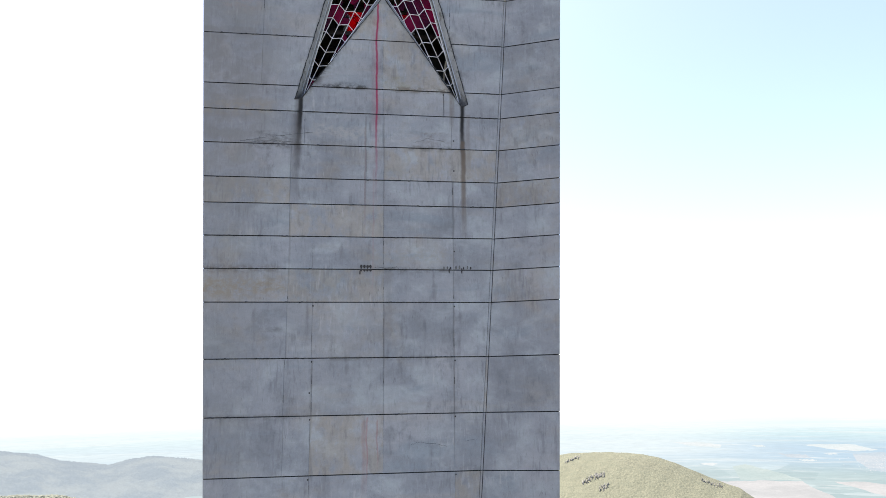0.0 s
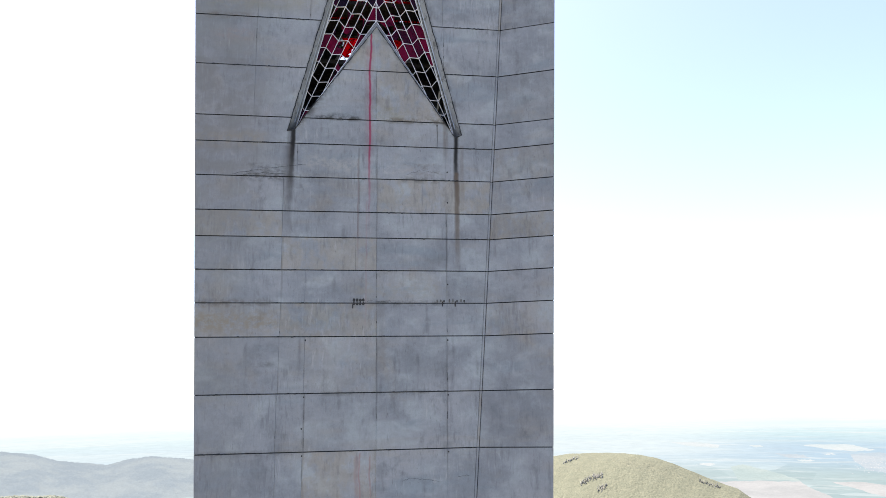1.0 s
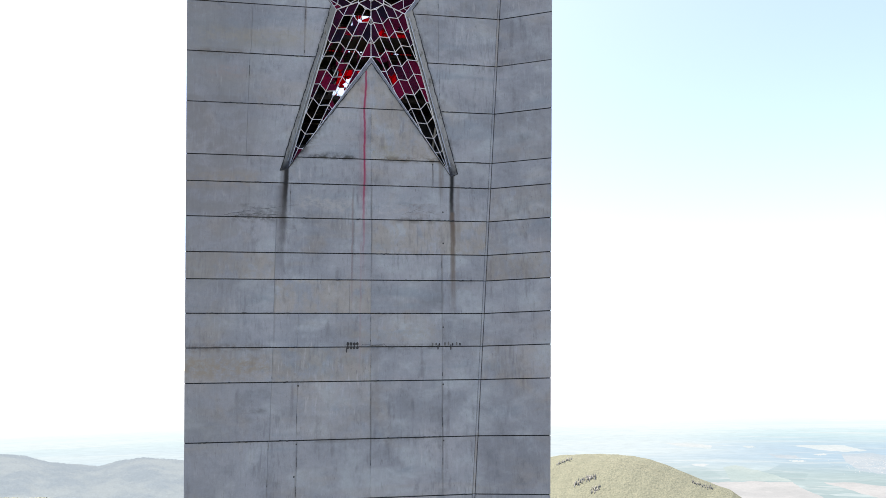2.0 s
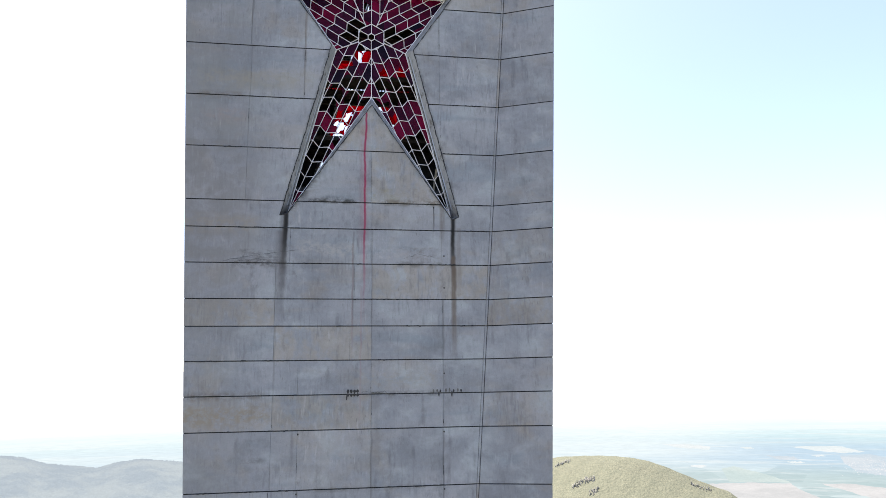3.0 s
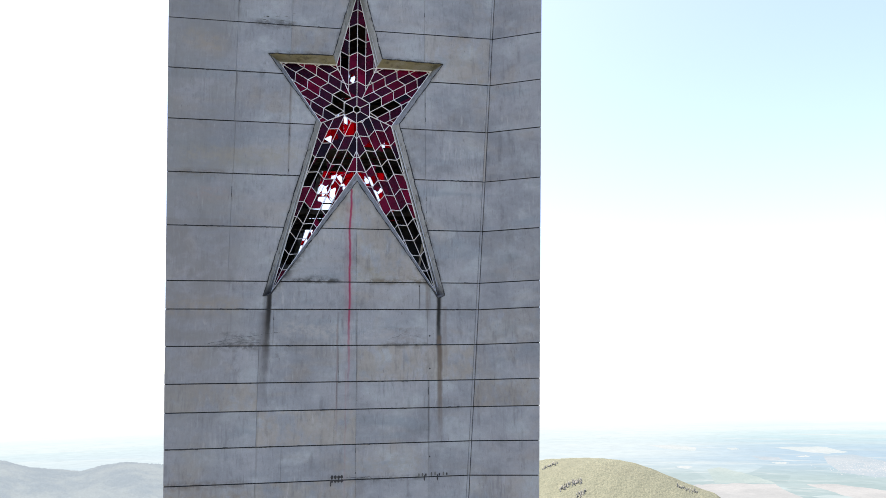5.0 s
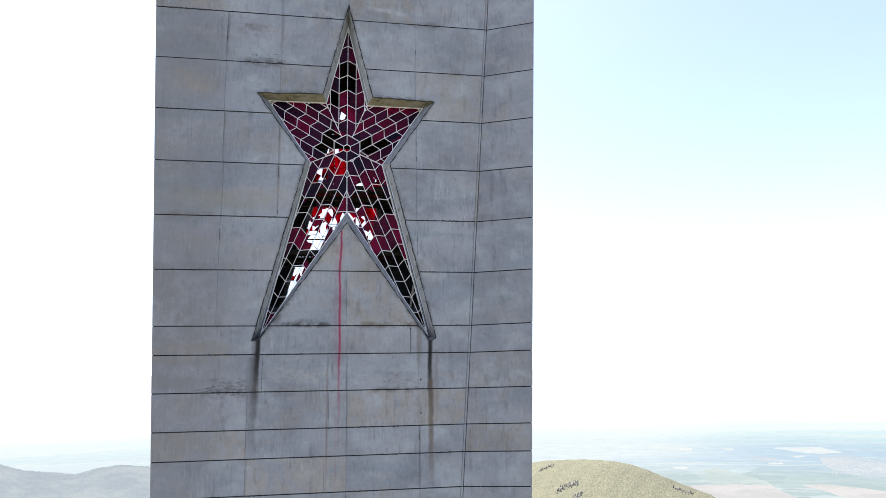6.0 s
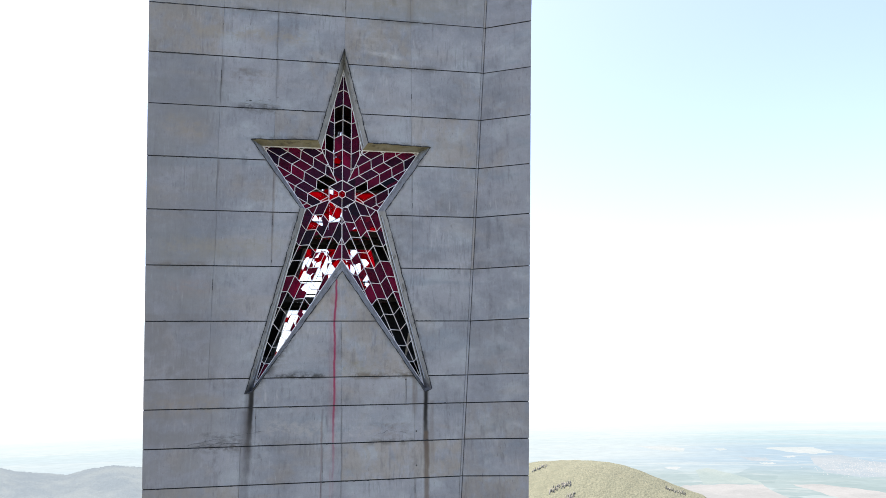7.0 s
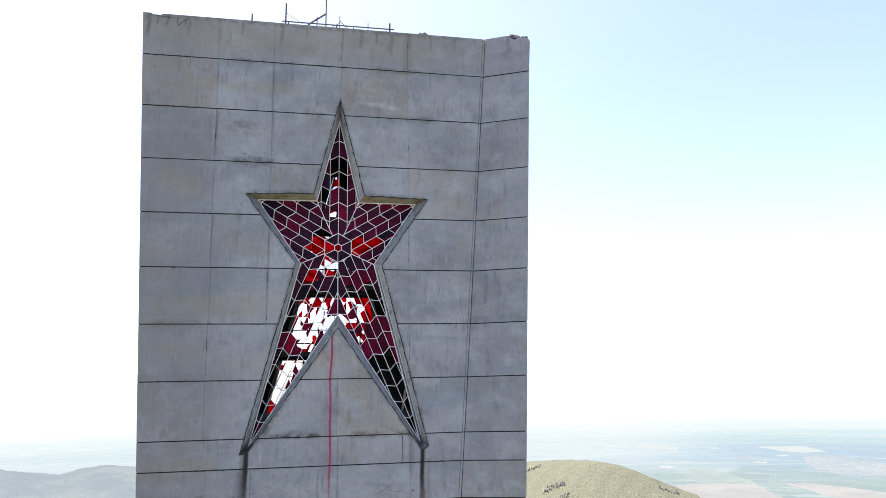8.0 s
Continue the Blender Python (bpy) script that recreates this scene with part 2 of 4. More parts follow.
# grime along edges and joints: from (x, z) to (x, z), reach, colour, strength
GRIME = [
    (-2.3, 54.46, -0.3, 54.45, 0.13, (0.03, 0.03, 0.03), 0.8), (-1.6, 54.50, -0.6, 54.48, 0.20, (0.045, 0.043, 0.038), 0.65), (0.4, 54.44, 2.9, 54.44, 0.18, (0.10, 0.078, 0.05), 0.7), (-4.6, 52.29, -2.6, 52.29, 0.26, (0.06, 0.055, 0.052), 0.7), (0.9, 52.29, 2.9, 52.29, 0.16, (0.08, 0.075, 0.07), 0.6),
    (-6.0, 58.08, -4.3, 58.08, 0.20, (0.12, 0.095, 0.07), 0.6), (-3.6, 63.60, -2.1, 63.60, 0.30, (0.07, 0.068, 0.068), 0.7), (1.6, 65.40, 3.6, 65.40, 0.18, (0.09, 0.088, 0.085), 0.6), (-5.9, 47.98, -3.2, 47.98, 0.2, (0.10, 0.085, 0.075), 0.6), (0.0, 47.97, 2.4, 47.97, 0.14, (0.06, 0.06, 0.06), 0.6),
    (1.2, 67.2, 3.9, 67.2, 0.16, (0.08, 0.078, 0.075), 0.6), (-4.0, 67.21, -1.4, 67.21, 0.16, (0.09, 0.085, 0.08), 0.55), (-1.9, 45.0, 1.9, 45.0, 0.12, (0.09, 0.088, 0.085), 0.5), (-3.9, 45.95, -3.1, 45.98, 0.14, (0.10, 0.10, 0.11), 0.6), (-6.0, 43.15, -2.2, 43.15, 0.14, (0.09, 0.085, 0.08), 0.5),
    (-5.3, 66.35, -1.2, 66.25, 0.42, (0.255, 0.228, 0.19), 0.6), (0.8, 65.95, 2.2, 65.75, 0.13, (0.42, 0.42, 0.42), 0.4), (-5.9, 58.7, -1.9, 58.8, 0.6, (0.245, 0.225, 0.19), 0.42), (-6.0, 63.0, -4.4, 62.6, 0.6, (0.25, 0.215, 0.17), 0.4), (-6.0, 47.3, -3.0, 47.4, 0.55, (0.225, 0.185, 0.14), 0.7), (-0.6, 48.4, 2.6, 48.5, 0.5, (0.25, 0.225, 0.20), 0.45),
    (-2.4, 52.9, -0.4, 52.7, 0.4, (0.38, 0.36, 0.34), 0.45), (0.4, 57.0, 2.0, 56.6, 0.5, (0.40, 0.41, 0.42), 0.4), (-6.6, 53.6, -3.6, 53.6, 0.5, (0.235, 0.20, 0.165), 0.5), (-6.6, 68.66, 4.6, 68.66, 0.16, (0.08, 0.076, 0.068), 0.55),
    (2.94, 54.0, 0.9, 57.0, 0.26, (0.045, 0.044, 0.045), 0.75), (-2.72, 54.03, -0.9, 56.75, 0.26, (0.045, 0.044, 0.045), 0.75), (0.085, 57.95, 1.2, 56.4, 0.22, (0.10, 0.10, 0.105), 0.5), (0.085, 57.95, -1.1, 56.4, 0.22, (0.10, 0.10, 0.105), 0.5),
    (3.16, 53.98, 1.56, 60.1, 0.13, (0.06, 0.06, 0.06), 0.55), (-2.89, 53.97, -1.35, 60.12, 0.13, (0.06, 0.06, 0.06), 0.55), (1.56, 60.10, 3.17, 62.47, 0.12, (0.06, 0.06, 0.06), 0.5), (-1.35, 60.12, -3.06, 62.47, 0.12, (0.06, 0.06, 0.06), 0.5),
    (0.94, 62.53, 3.17, 62.47, 0.16, (0.05, 0.05, 0.048), 0.6), (-3.06, 62.47, -0.81, 62.55, 0.2, (0.05, 0.05, 0.048), 0.65), (0.05, 65.98, 0.94, 62.53, 0.12, (0.06, 0.06, 0.06), 0.5), (0.05, 65.98, -0.81, 62.55, 0.12, (0.06, 0.06, 0.06), 0.5),
]
BELTS = [69.0, 65.407, 61.744, 58.077, 54.417, 50.206, 46.862, 30.0]
mat_faces = []
for hi, lo in zip(BELTS, BELTS[1:]):
    runs = [q for q in RUNS if q[2] > lo and q[3] < hi]
    grime = [q for q in GRIME if max(q[1], q[3]) + q[4] > lo and min(q[1], q[3]) - q[4] < hi]
    mat_faces.append(concrete("face_concrete", runs, 1.0, grime))


def face_material(z):
    """The stained concrete of the belt of panels at the height z."""
    return next(m for m, lo in zip(mat_faces, BELTS[1:]) if z > lo)


mat_concrete = concrete("concrete", tone=0.88)
# inner faces: the unlit gloom is put into a near-black tone
mat_inside = concrete("shade_toned_concrete", tone=0.10)


def soffit_tinted_concrete():
    g = Nodes("soffit_tinted_reveal")
    n = g.noise(1.6, 5, rough=0.65)
    s = g.noise(7.0, 5, (1, 1, 0.3), 0.65)
    col = g.mix(g.range(n, 0.35, 0.65), (0.330, 0.345, 0.370), (0.265, 0.273, 0.29))
    nz = g.node("ShaderNodeSeparateXYZ")
    g.put(nz.inputs[0], g.node("ShaderNodeNewGeometry").outputs["True Normal"])
    # yellow tint on faces that look down
    col = g.mix(g.math("MULTIPLY", g.range(nz.outputs[2], -0.5, -0.8), g.range(n, 0.3, 0.55, 0.5, 0.95)), col, (0.225, 0.208, 0.150))
    col = g.mix(g.math("MULTIPLY", g.range(nz.outputs[2], 0.15, 0.4), g.range(s, 0.35, 0.65, 0.3, 0.8)), col, (0.13, 0.136, 0.148))
    col = g.mix(g.range(g.noise(3.5, 5, rough=0.7), 0.52, 0.68, 0.0, 0.75), col, (0.085, 0.08, 0.07))
    col = g.mix(g.range(s, 0.58, 0.78, 0.0, 0.75), col, (0.07, 0.068, 0.068))
    z = g.xyz()[2]
    col = g.mix(g.math("MULTIPLY", g.range(z, 54.5, 53.95), g.range(n, 0.3, 0.6, 0.35, 0.95)), col, (0.035, 0.033, 0.033))
    g.bump(s, 0.4, 0.01)
    return g.finish(col, 0.85, spec=0.3)


mat_reveal = soffit_tinted_concrete()


def dark_joint():
    g = Nodes("joint_mortar")
    return g.finish(g.mix(g.noise(4.0, 4), (0.010, 0.011, 0.013), (0.048, 0.050, 0.056)), 0.95, spec=0.2)


mat_joint = dark_joint()
mat_rough = concrete("broken_dark_concrete", tone=0.5)
mat_pale = concrete("broken_pale_concrete", tone=1.5)


def ruby_glass(name, clear, base, dim, gloss):
    """Coloured sheet glass: see-through red with a thin film of grime and a glossy face."""
    g = Nodes(name)
    for n in (g.bsdf,):
        g.tree.nodes.remove(n)
    tr = g.node("ShaderNodeBsdfTransparent")
    g.put(tr.inputs[0], g.mix(g.rand, clear, tuple(v * dim for v in clear)))
    df = g.node("ShaderNodeBsdfDiffuse")
    film = g.noise(2.5, 4, rough=0.6)
    g.put(df.inputs[0], g.mix(g.math("FRACT", g.math("MULTIPLY", g.rand, 5.7)), (base[0] * 0.32, base[1] * 1.6, base[2] * 0.75), (base[0] * 3.3, base[1] * 1.5, base[2] * 1.6)))
    body = g.node("ShaderNodeMixShader")
    g.put(body.inputs[0], g.range(film, 0.3, 0.7, 0.19, 0.40))
    g.tree.links.new(tr.outputs[0], body.inputs[1])
    g.tree.links.new(df.outputs[0], body.inputs[2])
    gl = g.node("ShaderNodeBsdfGlossy")
    gl.inputs["Roughness"].default_value = 0.12
    g.put(gl.inputs[0], (0.8, 0.85, 1.0))
    top = g.node("ShaderNodeMixShader")
    top.inputs[0].default_value = gloss
    g.tree.links.new(body.outputs[0], top.inputs[1])
    g.tree.links.new(gl.outputs[0], top.inputs[2])
    g.tree.links.new(top.outputs[0], g.out.inputs[0])
    return g.mat


mat_glass = ruby_glass("ruby_glass", (0.34, 0.006, 0.03), (0.105, 0.0050, 0.042), 0.25, 0.0035)
# violet stands for sky mirrored over the dark inside, put into the colour
mat_sky_tinted_glass = ruby_glass("sky_tinted_dark_glass", (0.16, 0.006, 0.05), (0.038, 0.0058, 0.035), 0.4, 0.005)
mat_back_glass = ruby_glass("weathered_ruby_glass", (0.80, 0.006, 0.055), (0.035, 0.002, 0.006), 0.6, 0.003)


def painted_metal(name, a, b, rough=0.55, metal=0.0):
    g = Nodes(name)
    n = g.noise(3.0, 5, rough=0.65)
    return g.finish(g.mix(g.range(n, 0.4, 0.7), a, b), g.range(n, 0.3, 0.7, rough - 0.1, rough + 0.2), metal)


mat_bar = painted_metal("grey_painted_bars", (0.68, 0.66, 0.70), (0.48, 0.46, 0.47))
mat_flashing = painted_metal("blue_grey_flashing", (0.50, 0.56, 0.68), (0.36, 0.40, 0.48))
mat_frame = painted_metal("pale_painted_frame", (0.76, 0.77, 0.82), (0.50, 0.51, 0.55))
mat_steel = painted_metal("rusty_dark_steel", (0.020, 0.020, 0.022), (0.040, 0.032, 0.030), 0.8, 0.2)
mat_rail = painted_metal("dark_weathered_steel", (0.09, 0.09, 0.095), (0.14, 0.11, 0.09), 0.65, 0.4)
mat_wood = painted_metal("old_timber", (0.27, 0.25, 0.22), (0.17, 0.15, 0.13), 0.9)
mat_faded = painted_metal("faded_paint", (0.07, 0.07, 0.072), (0.13, 0.13, 0.13), 0.9)
mat_ink = painted_metal("black_paint", (0.02, 0.02, 0.022), (0.05, 0.045, 0.05), 0.8)


def forest(name, light, dark):
    g = Nodes(name)
    island = g.node("ShaderNodeNewGeometry").outputs["Random Per Island"]
    stand = g.noise(0.012, 4, rough=0.6)
    leaf = g.noise(0.9, 3, rough=0.7)
    col = g.mix(island, light, dark)
    col = g.mix(g.range(stand, 0.4, 0.7), col, tuple(v * 0.85 for v in light))
    col = g.mix(g.range(g.noise(0.09, 5, rough=0.7), 0.42, 0.66, 0.0, 0.5), col, tuple(v * q for v, q in zip(light, (1.18, 1.14, 1.12))))
    col = g.mix(1.0, col, g.range(leaf, 0.3, 0.7, 0.85, 1.15, False), "MULTIPLY")
    return g.finish(col, 0.95, spec=0.05)


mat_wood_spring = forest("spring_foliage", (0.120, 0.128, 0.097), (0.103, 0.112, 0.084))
# budding spur woods, paler because haze is put into the leaf colour
mat_wood_far = forest("hazy_budding_foliage", (0.165, 0.182, 0.150), (0.14, 0.155, 0.13))
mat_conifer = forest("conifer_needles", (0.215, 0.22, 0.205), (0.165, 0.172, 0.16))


def soil():
    g = Nodes("upland_grass")
    n = g.noise(0.02, 6, rough=0.65)
    m = g.noise(0.15, 5, rough=0.7)
    col = g.mix(g.range(n, 0.4, 0.6), (0.120, 0.122, 0.080), (0.150, 0.148, 0.10))
    col = g.mix(g.range(m, 0.5, 0.75, 0.0, 0.6), col, (0.14, 0.13, 0.10))
    x, y, z = g.xyz()
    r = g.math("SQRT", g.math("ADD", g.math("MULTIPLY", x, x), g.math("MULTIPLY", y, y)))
    # paler beyond 750 m: distance haze put into the grass colour
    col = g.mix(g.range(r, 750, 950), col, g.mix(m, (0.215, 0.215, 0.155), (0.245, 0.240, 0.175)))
    return g.finish(col, 0.95, spec=0.1)


mat_ground = soil()


AIR = (0.92, 1.0, 1.055)      # blue tint put into the far land's glow, against the warm white balance


def distant_plain():
    """Backdrop: the farmland far below, glowing, its milky haze painted by distance."""
    g = Nodes("distant_plain")
    x, y, z = g.xyz()
    az = g.math("ARCTAN2", x, y)
    r = g.math("SQRT", g.math("ADD", g.math("MULTIPLY", x, x), g.math("MULTIPLY", y, y)))
    n = g.node("ShaderNodeCombineXYZ")
    g.put(n.inputs[0], g.math("MULTIPLY", az, 7.0))
    g.put(n.inputs[1], g.math("MULTIPLY", r, 0.015))
    bands = g.noise(1.0, 9, (1, 1, 1), 0.68, n.outputs[0], 0.3)
    wide = g.noise(0.35, 3, (1, 1, 1), 0.5, n.outputs[0])
    v = g.node("ShaderNodeTexVoronoi")
    g.put(v.inputs["Vector"], g.vec("MULTIPLY", n.outputs[0], (1.6, 0.42, 1)))
    v.inputs["Scale"].default_value = 1.3
    cell = g.node("ShaderNodeSeparateColor")
    g.put(cell.inputs[0], v.outputs["Color"])
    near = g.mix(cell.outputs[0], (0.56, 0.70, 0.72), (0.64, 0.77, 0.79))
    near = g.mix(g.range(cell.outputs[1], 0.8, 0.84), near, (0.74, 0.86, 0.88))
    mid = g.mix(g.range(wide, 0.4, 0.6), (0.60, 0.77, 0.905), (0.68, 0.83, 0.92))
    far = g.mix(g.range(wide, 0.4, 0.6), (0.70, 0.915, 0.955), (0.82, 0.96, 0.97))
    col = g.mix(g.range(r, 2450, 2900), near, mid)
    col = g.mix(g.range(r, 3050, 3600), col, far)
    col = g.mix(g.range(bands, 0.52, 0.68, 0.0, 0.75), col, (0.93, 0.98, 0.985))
    # bright haze painted over the plain towards the sun
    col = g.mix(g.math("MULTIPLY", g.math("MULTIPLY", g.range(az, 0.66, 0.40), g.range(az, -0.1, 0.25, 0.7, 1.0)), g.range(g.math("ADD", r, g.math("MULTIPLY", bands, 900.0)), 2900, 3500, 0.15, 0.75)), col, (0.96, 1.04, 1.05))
    t = g.node("ShaderNodeCombineXYZ")
    g.put(t.inputs[0], g.math("MULTIPLY", az, 48.0))
    g.put(t.inputs[1], g.math("MULTIPLY", r, 0.035))
    strips = g.noise(1.0, 8, (1, 1, 1), 0.72, t.outputs[0], 0.6)
    col = g.mix(1.0, col, g.range(strips, 0.32, 0.68, 0.92, 1.07, False), "MULTIPLY")
    # fade to white with distance: haze put into the colour
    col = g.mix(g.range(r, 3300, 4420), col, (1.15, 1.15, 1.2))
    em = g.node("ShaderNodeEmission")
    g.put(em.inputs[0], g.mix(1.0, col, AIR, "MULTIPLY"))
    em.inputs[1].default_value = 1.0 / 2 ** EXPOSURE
    g.tree.nodes.remove(g.bsdf)
    g.tree.links.new(em.outputs[0], g.out.inputs[0])
    return g.mat


mat_plain = distant_plain()


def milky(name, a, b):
    """Far land through much air: glowing backdrop colour, haze painted in, soft patches."""
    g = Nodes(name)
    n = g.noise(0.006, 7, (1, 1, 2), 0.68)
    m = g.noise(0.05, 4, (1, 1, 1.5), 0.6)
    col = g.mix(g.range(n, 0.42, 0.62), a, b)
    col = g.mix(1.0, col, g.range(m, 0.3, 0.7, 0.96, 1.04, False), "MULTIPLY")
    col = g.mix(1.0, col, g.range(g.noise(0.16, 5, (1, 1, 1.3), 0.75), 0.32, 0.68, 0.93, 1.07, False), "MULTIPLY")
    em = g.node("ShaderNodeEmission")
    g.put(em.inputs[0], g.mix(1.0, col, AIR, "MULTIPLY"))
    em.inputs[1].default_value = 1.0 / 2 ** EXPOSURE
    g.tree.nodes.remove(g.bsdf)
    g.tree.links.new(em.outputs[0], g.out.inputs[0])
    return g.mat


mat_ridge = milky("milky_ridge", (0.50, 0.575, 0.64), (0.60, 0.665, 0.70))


# ---- building helpers ----
def part(name, bm, material, parent=None, label=""):
    mesh = bpy.data.meshes.new(name)
    bm.to_mesh(mesh)
    bm.free()
    mesh.materials.append(material)
    ob = new(name, mesh)
    ob.parent = parent
    return tagged(ob, label)


def panel_part(bm, material, parent, front):
    """A cast panel: weathered face, dirt-black edges."""
    ob = part("concrete_panel", bm, material, parent)
    ob.data.materials.append(mat_joint)
    for f in ob.data.polygons:
        if f.normal.dot(front) < 0.9 and abs(f.normal.x) < 0.6:
            f.material_index = 1
    return ob


def thing(name, label, category, group="", kind=""):
    return tagged(new(name), label, category, group, kind)


def hull_box(bm, a, b, size, up=(0, 0, 1), size2=None):
    """A square bar from a to b."""
    a, b = Vector(a), Vector(b)
    d = (b - a).normalized()
    side = d.cross(Vector(up))
    side = side.normalized() if side.length > 1e-4 else Vector((1, 0, 0))
    over = side.cross(d).normalized()
    s, o = side * size / 2, over * (size2 or size) / 2
    vs = [bm.verts.new(p + q) for p in (a, b) for q in (-s - o, s - o, s + o, -s + o)]
    for f in ((3, 2, 1, 0), (4, 5, 6, 7), (0, 1, 5, 4), (1, 2, 6, 5), (2, 3, 7, 6), (3, 0, 4, 7)):
        bm.faces.new([vs[i] for i in f])


def prism(bm, corners, back, chamfer=0.0):
    """A slab: its front outline (3D, counter-clockwise from outside), set back by the vector back, with a chamfer round the front."""
    corners = [Vector(c) for c in corners]
    n = len(corners)
    if chamfer:
        lip = [c + back.normalized() * chamfer for c in corners]
        flat = []
        for i, c in enumerate(corners):
            e1, e2 = (corners[i - 1] - c).normalized(), (corners[(i + 1) % n] - c).normalized()
            w = e1 + e2
            flat.append(c + (w.normalized() * chamfer * 1.2 if w.length > 0.3 else (corners[0] - c) * 0))
        rings = [flat, lip, [c + back for c in corners]]
    else:
        rings = [corners, [c + back for c in corners]]
    vs = [[bm.verts.new(p) for p in ring] for ring in rings]
    bm.faces.new(vs[0])
    bm.faces.new(list(reversed(vs[-1])))
    for r0, r1 in zip(vs, vs[1:]):
        for i in range(n):
            j = (i + 1) % n
            bm.faces.new((r0[j], r0[i], r1[i], r1[j]))


def cut_mesh(bm, cutter_mesh):
    """The bmesh minus another closed mesh, as a new bmesh."""
    bmesh.ops.recalc_face_normals(bm, faces=bm.faces)
    tmp = bpy.data.meshes.new("tmp")
    bm.to_mesh(tmp)
    bm.free()
    a, b = new("tmp_a", tmp), new("tmp_b", cutter_mesh)
    mod = a.modifiers.new("cut", "BOOLEAN")
    mod.operation, mod.solver, mod.object = "DIFFERENCE", "EXACT", b
    dg = bpy.context.evaluated_depsgraph_get()
    res = bpy.data.meshes.new_from_object(a.evaluated_get(dg))
    out = bmesh.new()
    out.from_mesh(res)
    for ob in (a, b):
        bpy.data.objects.remove(ob)
    bpy.data.meshes.remove(res)
    bpy.data.meshes.remove(tmp)
    return out


def loose_pieces(bm):
    """The separate pieces of a bmesh, each in a bmesh of its own."""
    bm.verts.ensure_lookup_table()
    mark_of, count = {}, 0
    for v in bm.verts:
        if v.index in mark_of:
            continue
        todo = [v]
        while todo:
            w = todo.pop()
            if w.index in mark_of:
                continue
            mark_of[w.index] = count
            todo.extend(e.other_vert(w) for e in w.link_edges)
        count += 1
    out = []
    for k in range(count):
        c = bm.copy()
        c.verts.ensure_lookup_table()
        bmesh.ops.delete(c, geom=[v for v in c.verts if mark_of[v.index] != k], context="VERTS")
        if len(c.faces) > 3:
            out.append(c)
    bm.free()
    return out


# ---- the tower's planes ----
def front_y(z):
    return -0.1465 - 0.0706 * (z - 55)


def back_y(z):
    return 5.25 + 0.01 * (z - 60)


def left_x(z):
    return -6.0877 - 0.0442 * (z - 55)


def fold_x(z):
    return 4.4552 + 0.0698 * (z - 55)


def wing(z):
    """The outer edge of the wing beside the fold."""
    return Vector((6.3998 + 0.0378 * (z - 55), -0.8962 - 0.0681 * (z - 55), z))


def face(x, z, d=0.0):
    return Vector((x, front_y(z) + d, z))


TOP = 68.72
JOINTS = [67.21, 65.407, 63.572, 61.744, 59.931, 58.077, 56.259, 54.417, 53.491, 52.293, 51.102, 50.206, 49.086, 47.976, 46.862, 45.02, 43.17, 41.30, 39.45, 37.6, 35.75]

# opening in the wall, and the smaller outline of the metal frame set into it
OUTER = [(0.05, 65.98), (0.94, 62.53), (3.17, 62.47), (1.56, 60.10), (3.16, 53.98), (2.93, 53.88), (0.085, 57.95), (-2.73, 53.98), (-2.965, 53.92), (-1.35, 60.12), (-3.06, 62.47), (-0.81, 62.55)]
INNER = [(0.05, 65.44), (0.765, 62.42), (2.825, 62.42), (1.33, 60.20), (2.965, 54.08), (0.085, 58.42), (-2.76, 54.11), (-1.22, 60.20), (-2.735, 62.42), (-0.705, 62.44)]
LINING = [INNER[k] for k in (0, 1, 2, 3, 4, 4, 5, 6, 6, 7, 8, 9)]
HUB = Vector((0.06, 60.78))
FOOT = 36.0
SET = 0.45


def star_cutter(y0, y1):
    bm = bmesh.new()
    fr = [bm.verts.new((x, y0, z)) for x, z in OUTER]
    bk = [bm.verts.new((x, y1, z)) for x, z in OUTER]
    n = len(fr)
    bm.faces.new(fr)
    bm.faces.new(list(reversed(bk)))
    for i in range(n):
        bm.faces.new((fr[i], bk[i], bk[(i + 1) % n], fr[(i + 1) % n]))
    bmesh.ops.triangulate(bm, faces=[f for f in bm.faces if len(f.verts) > 4])
    bmesh.ops.recalc_face_normals(bm, faces=bm.faces)
    me = bpy.data.meshes.new("cutter")
    bm.to_mesh(me)
    bm.free()
    return me


CUT_FRONT, CUT_BACK = star_cutter(-3.0, 2.2), star_cutter(2.6, 9.0)

tower = thing("monument_tower", "tall flaring tower of weathered grey concrete with star windows", "tower")
PANEL = 0.045        # depth of the cast panels in front of the wall's core


def core_slab(name, plan, z_foot, z_head, cutter=None, material=mat_concrete, label="", levels=()):
    """A wall whose plan corners at the height z are plan(z)."""
    bm = bmesh.new()
    rings = [[bm.verts.new(p) for p in plan(z)] for z in (z_foot, *levels, z_head)]
    n = len(rings[0])
    bm.faces.new(list(reversed(rings[0])))
    bm.faces.new(rings[-1])
    for lo, hi in zip(rings, rings[1:]):
        for i in range(n):
            bm.faces.new((lo[i], lo[(i + 1) % n], hi[(i + 1) % n], hi[i]))
    bmesh.ops.recalc_face_normals(bm, faces=bm.faces)
    if cutter:
        bm = cut_mesh(bm, cutter)
    return part(name, bm, material, tower, label)


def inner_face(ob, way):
    """Gives the faces that look that way, into the tower, concrete with the inner shade painted in."""
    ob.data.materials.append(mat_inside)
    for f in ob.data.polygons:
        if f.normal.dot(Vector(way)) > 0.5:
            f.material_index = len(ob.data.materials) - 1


def ring(z, d0, d1, a, b):
    """Plan corners of a front wall from a(z) to b(z) between the depths d0 and d1."""
    return [(a(z), front_y(z) + d0, z), (b(z), front_y(z) + d0, z), (b(z), front_y(z) + d1, z), (a(z), front_y(z) + d1, z)]


HEAD = TOP - 0.04
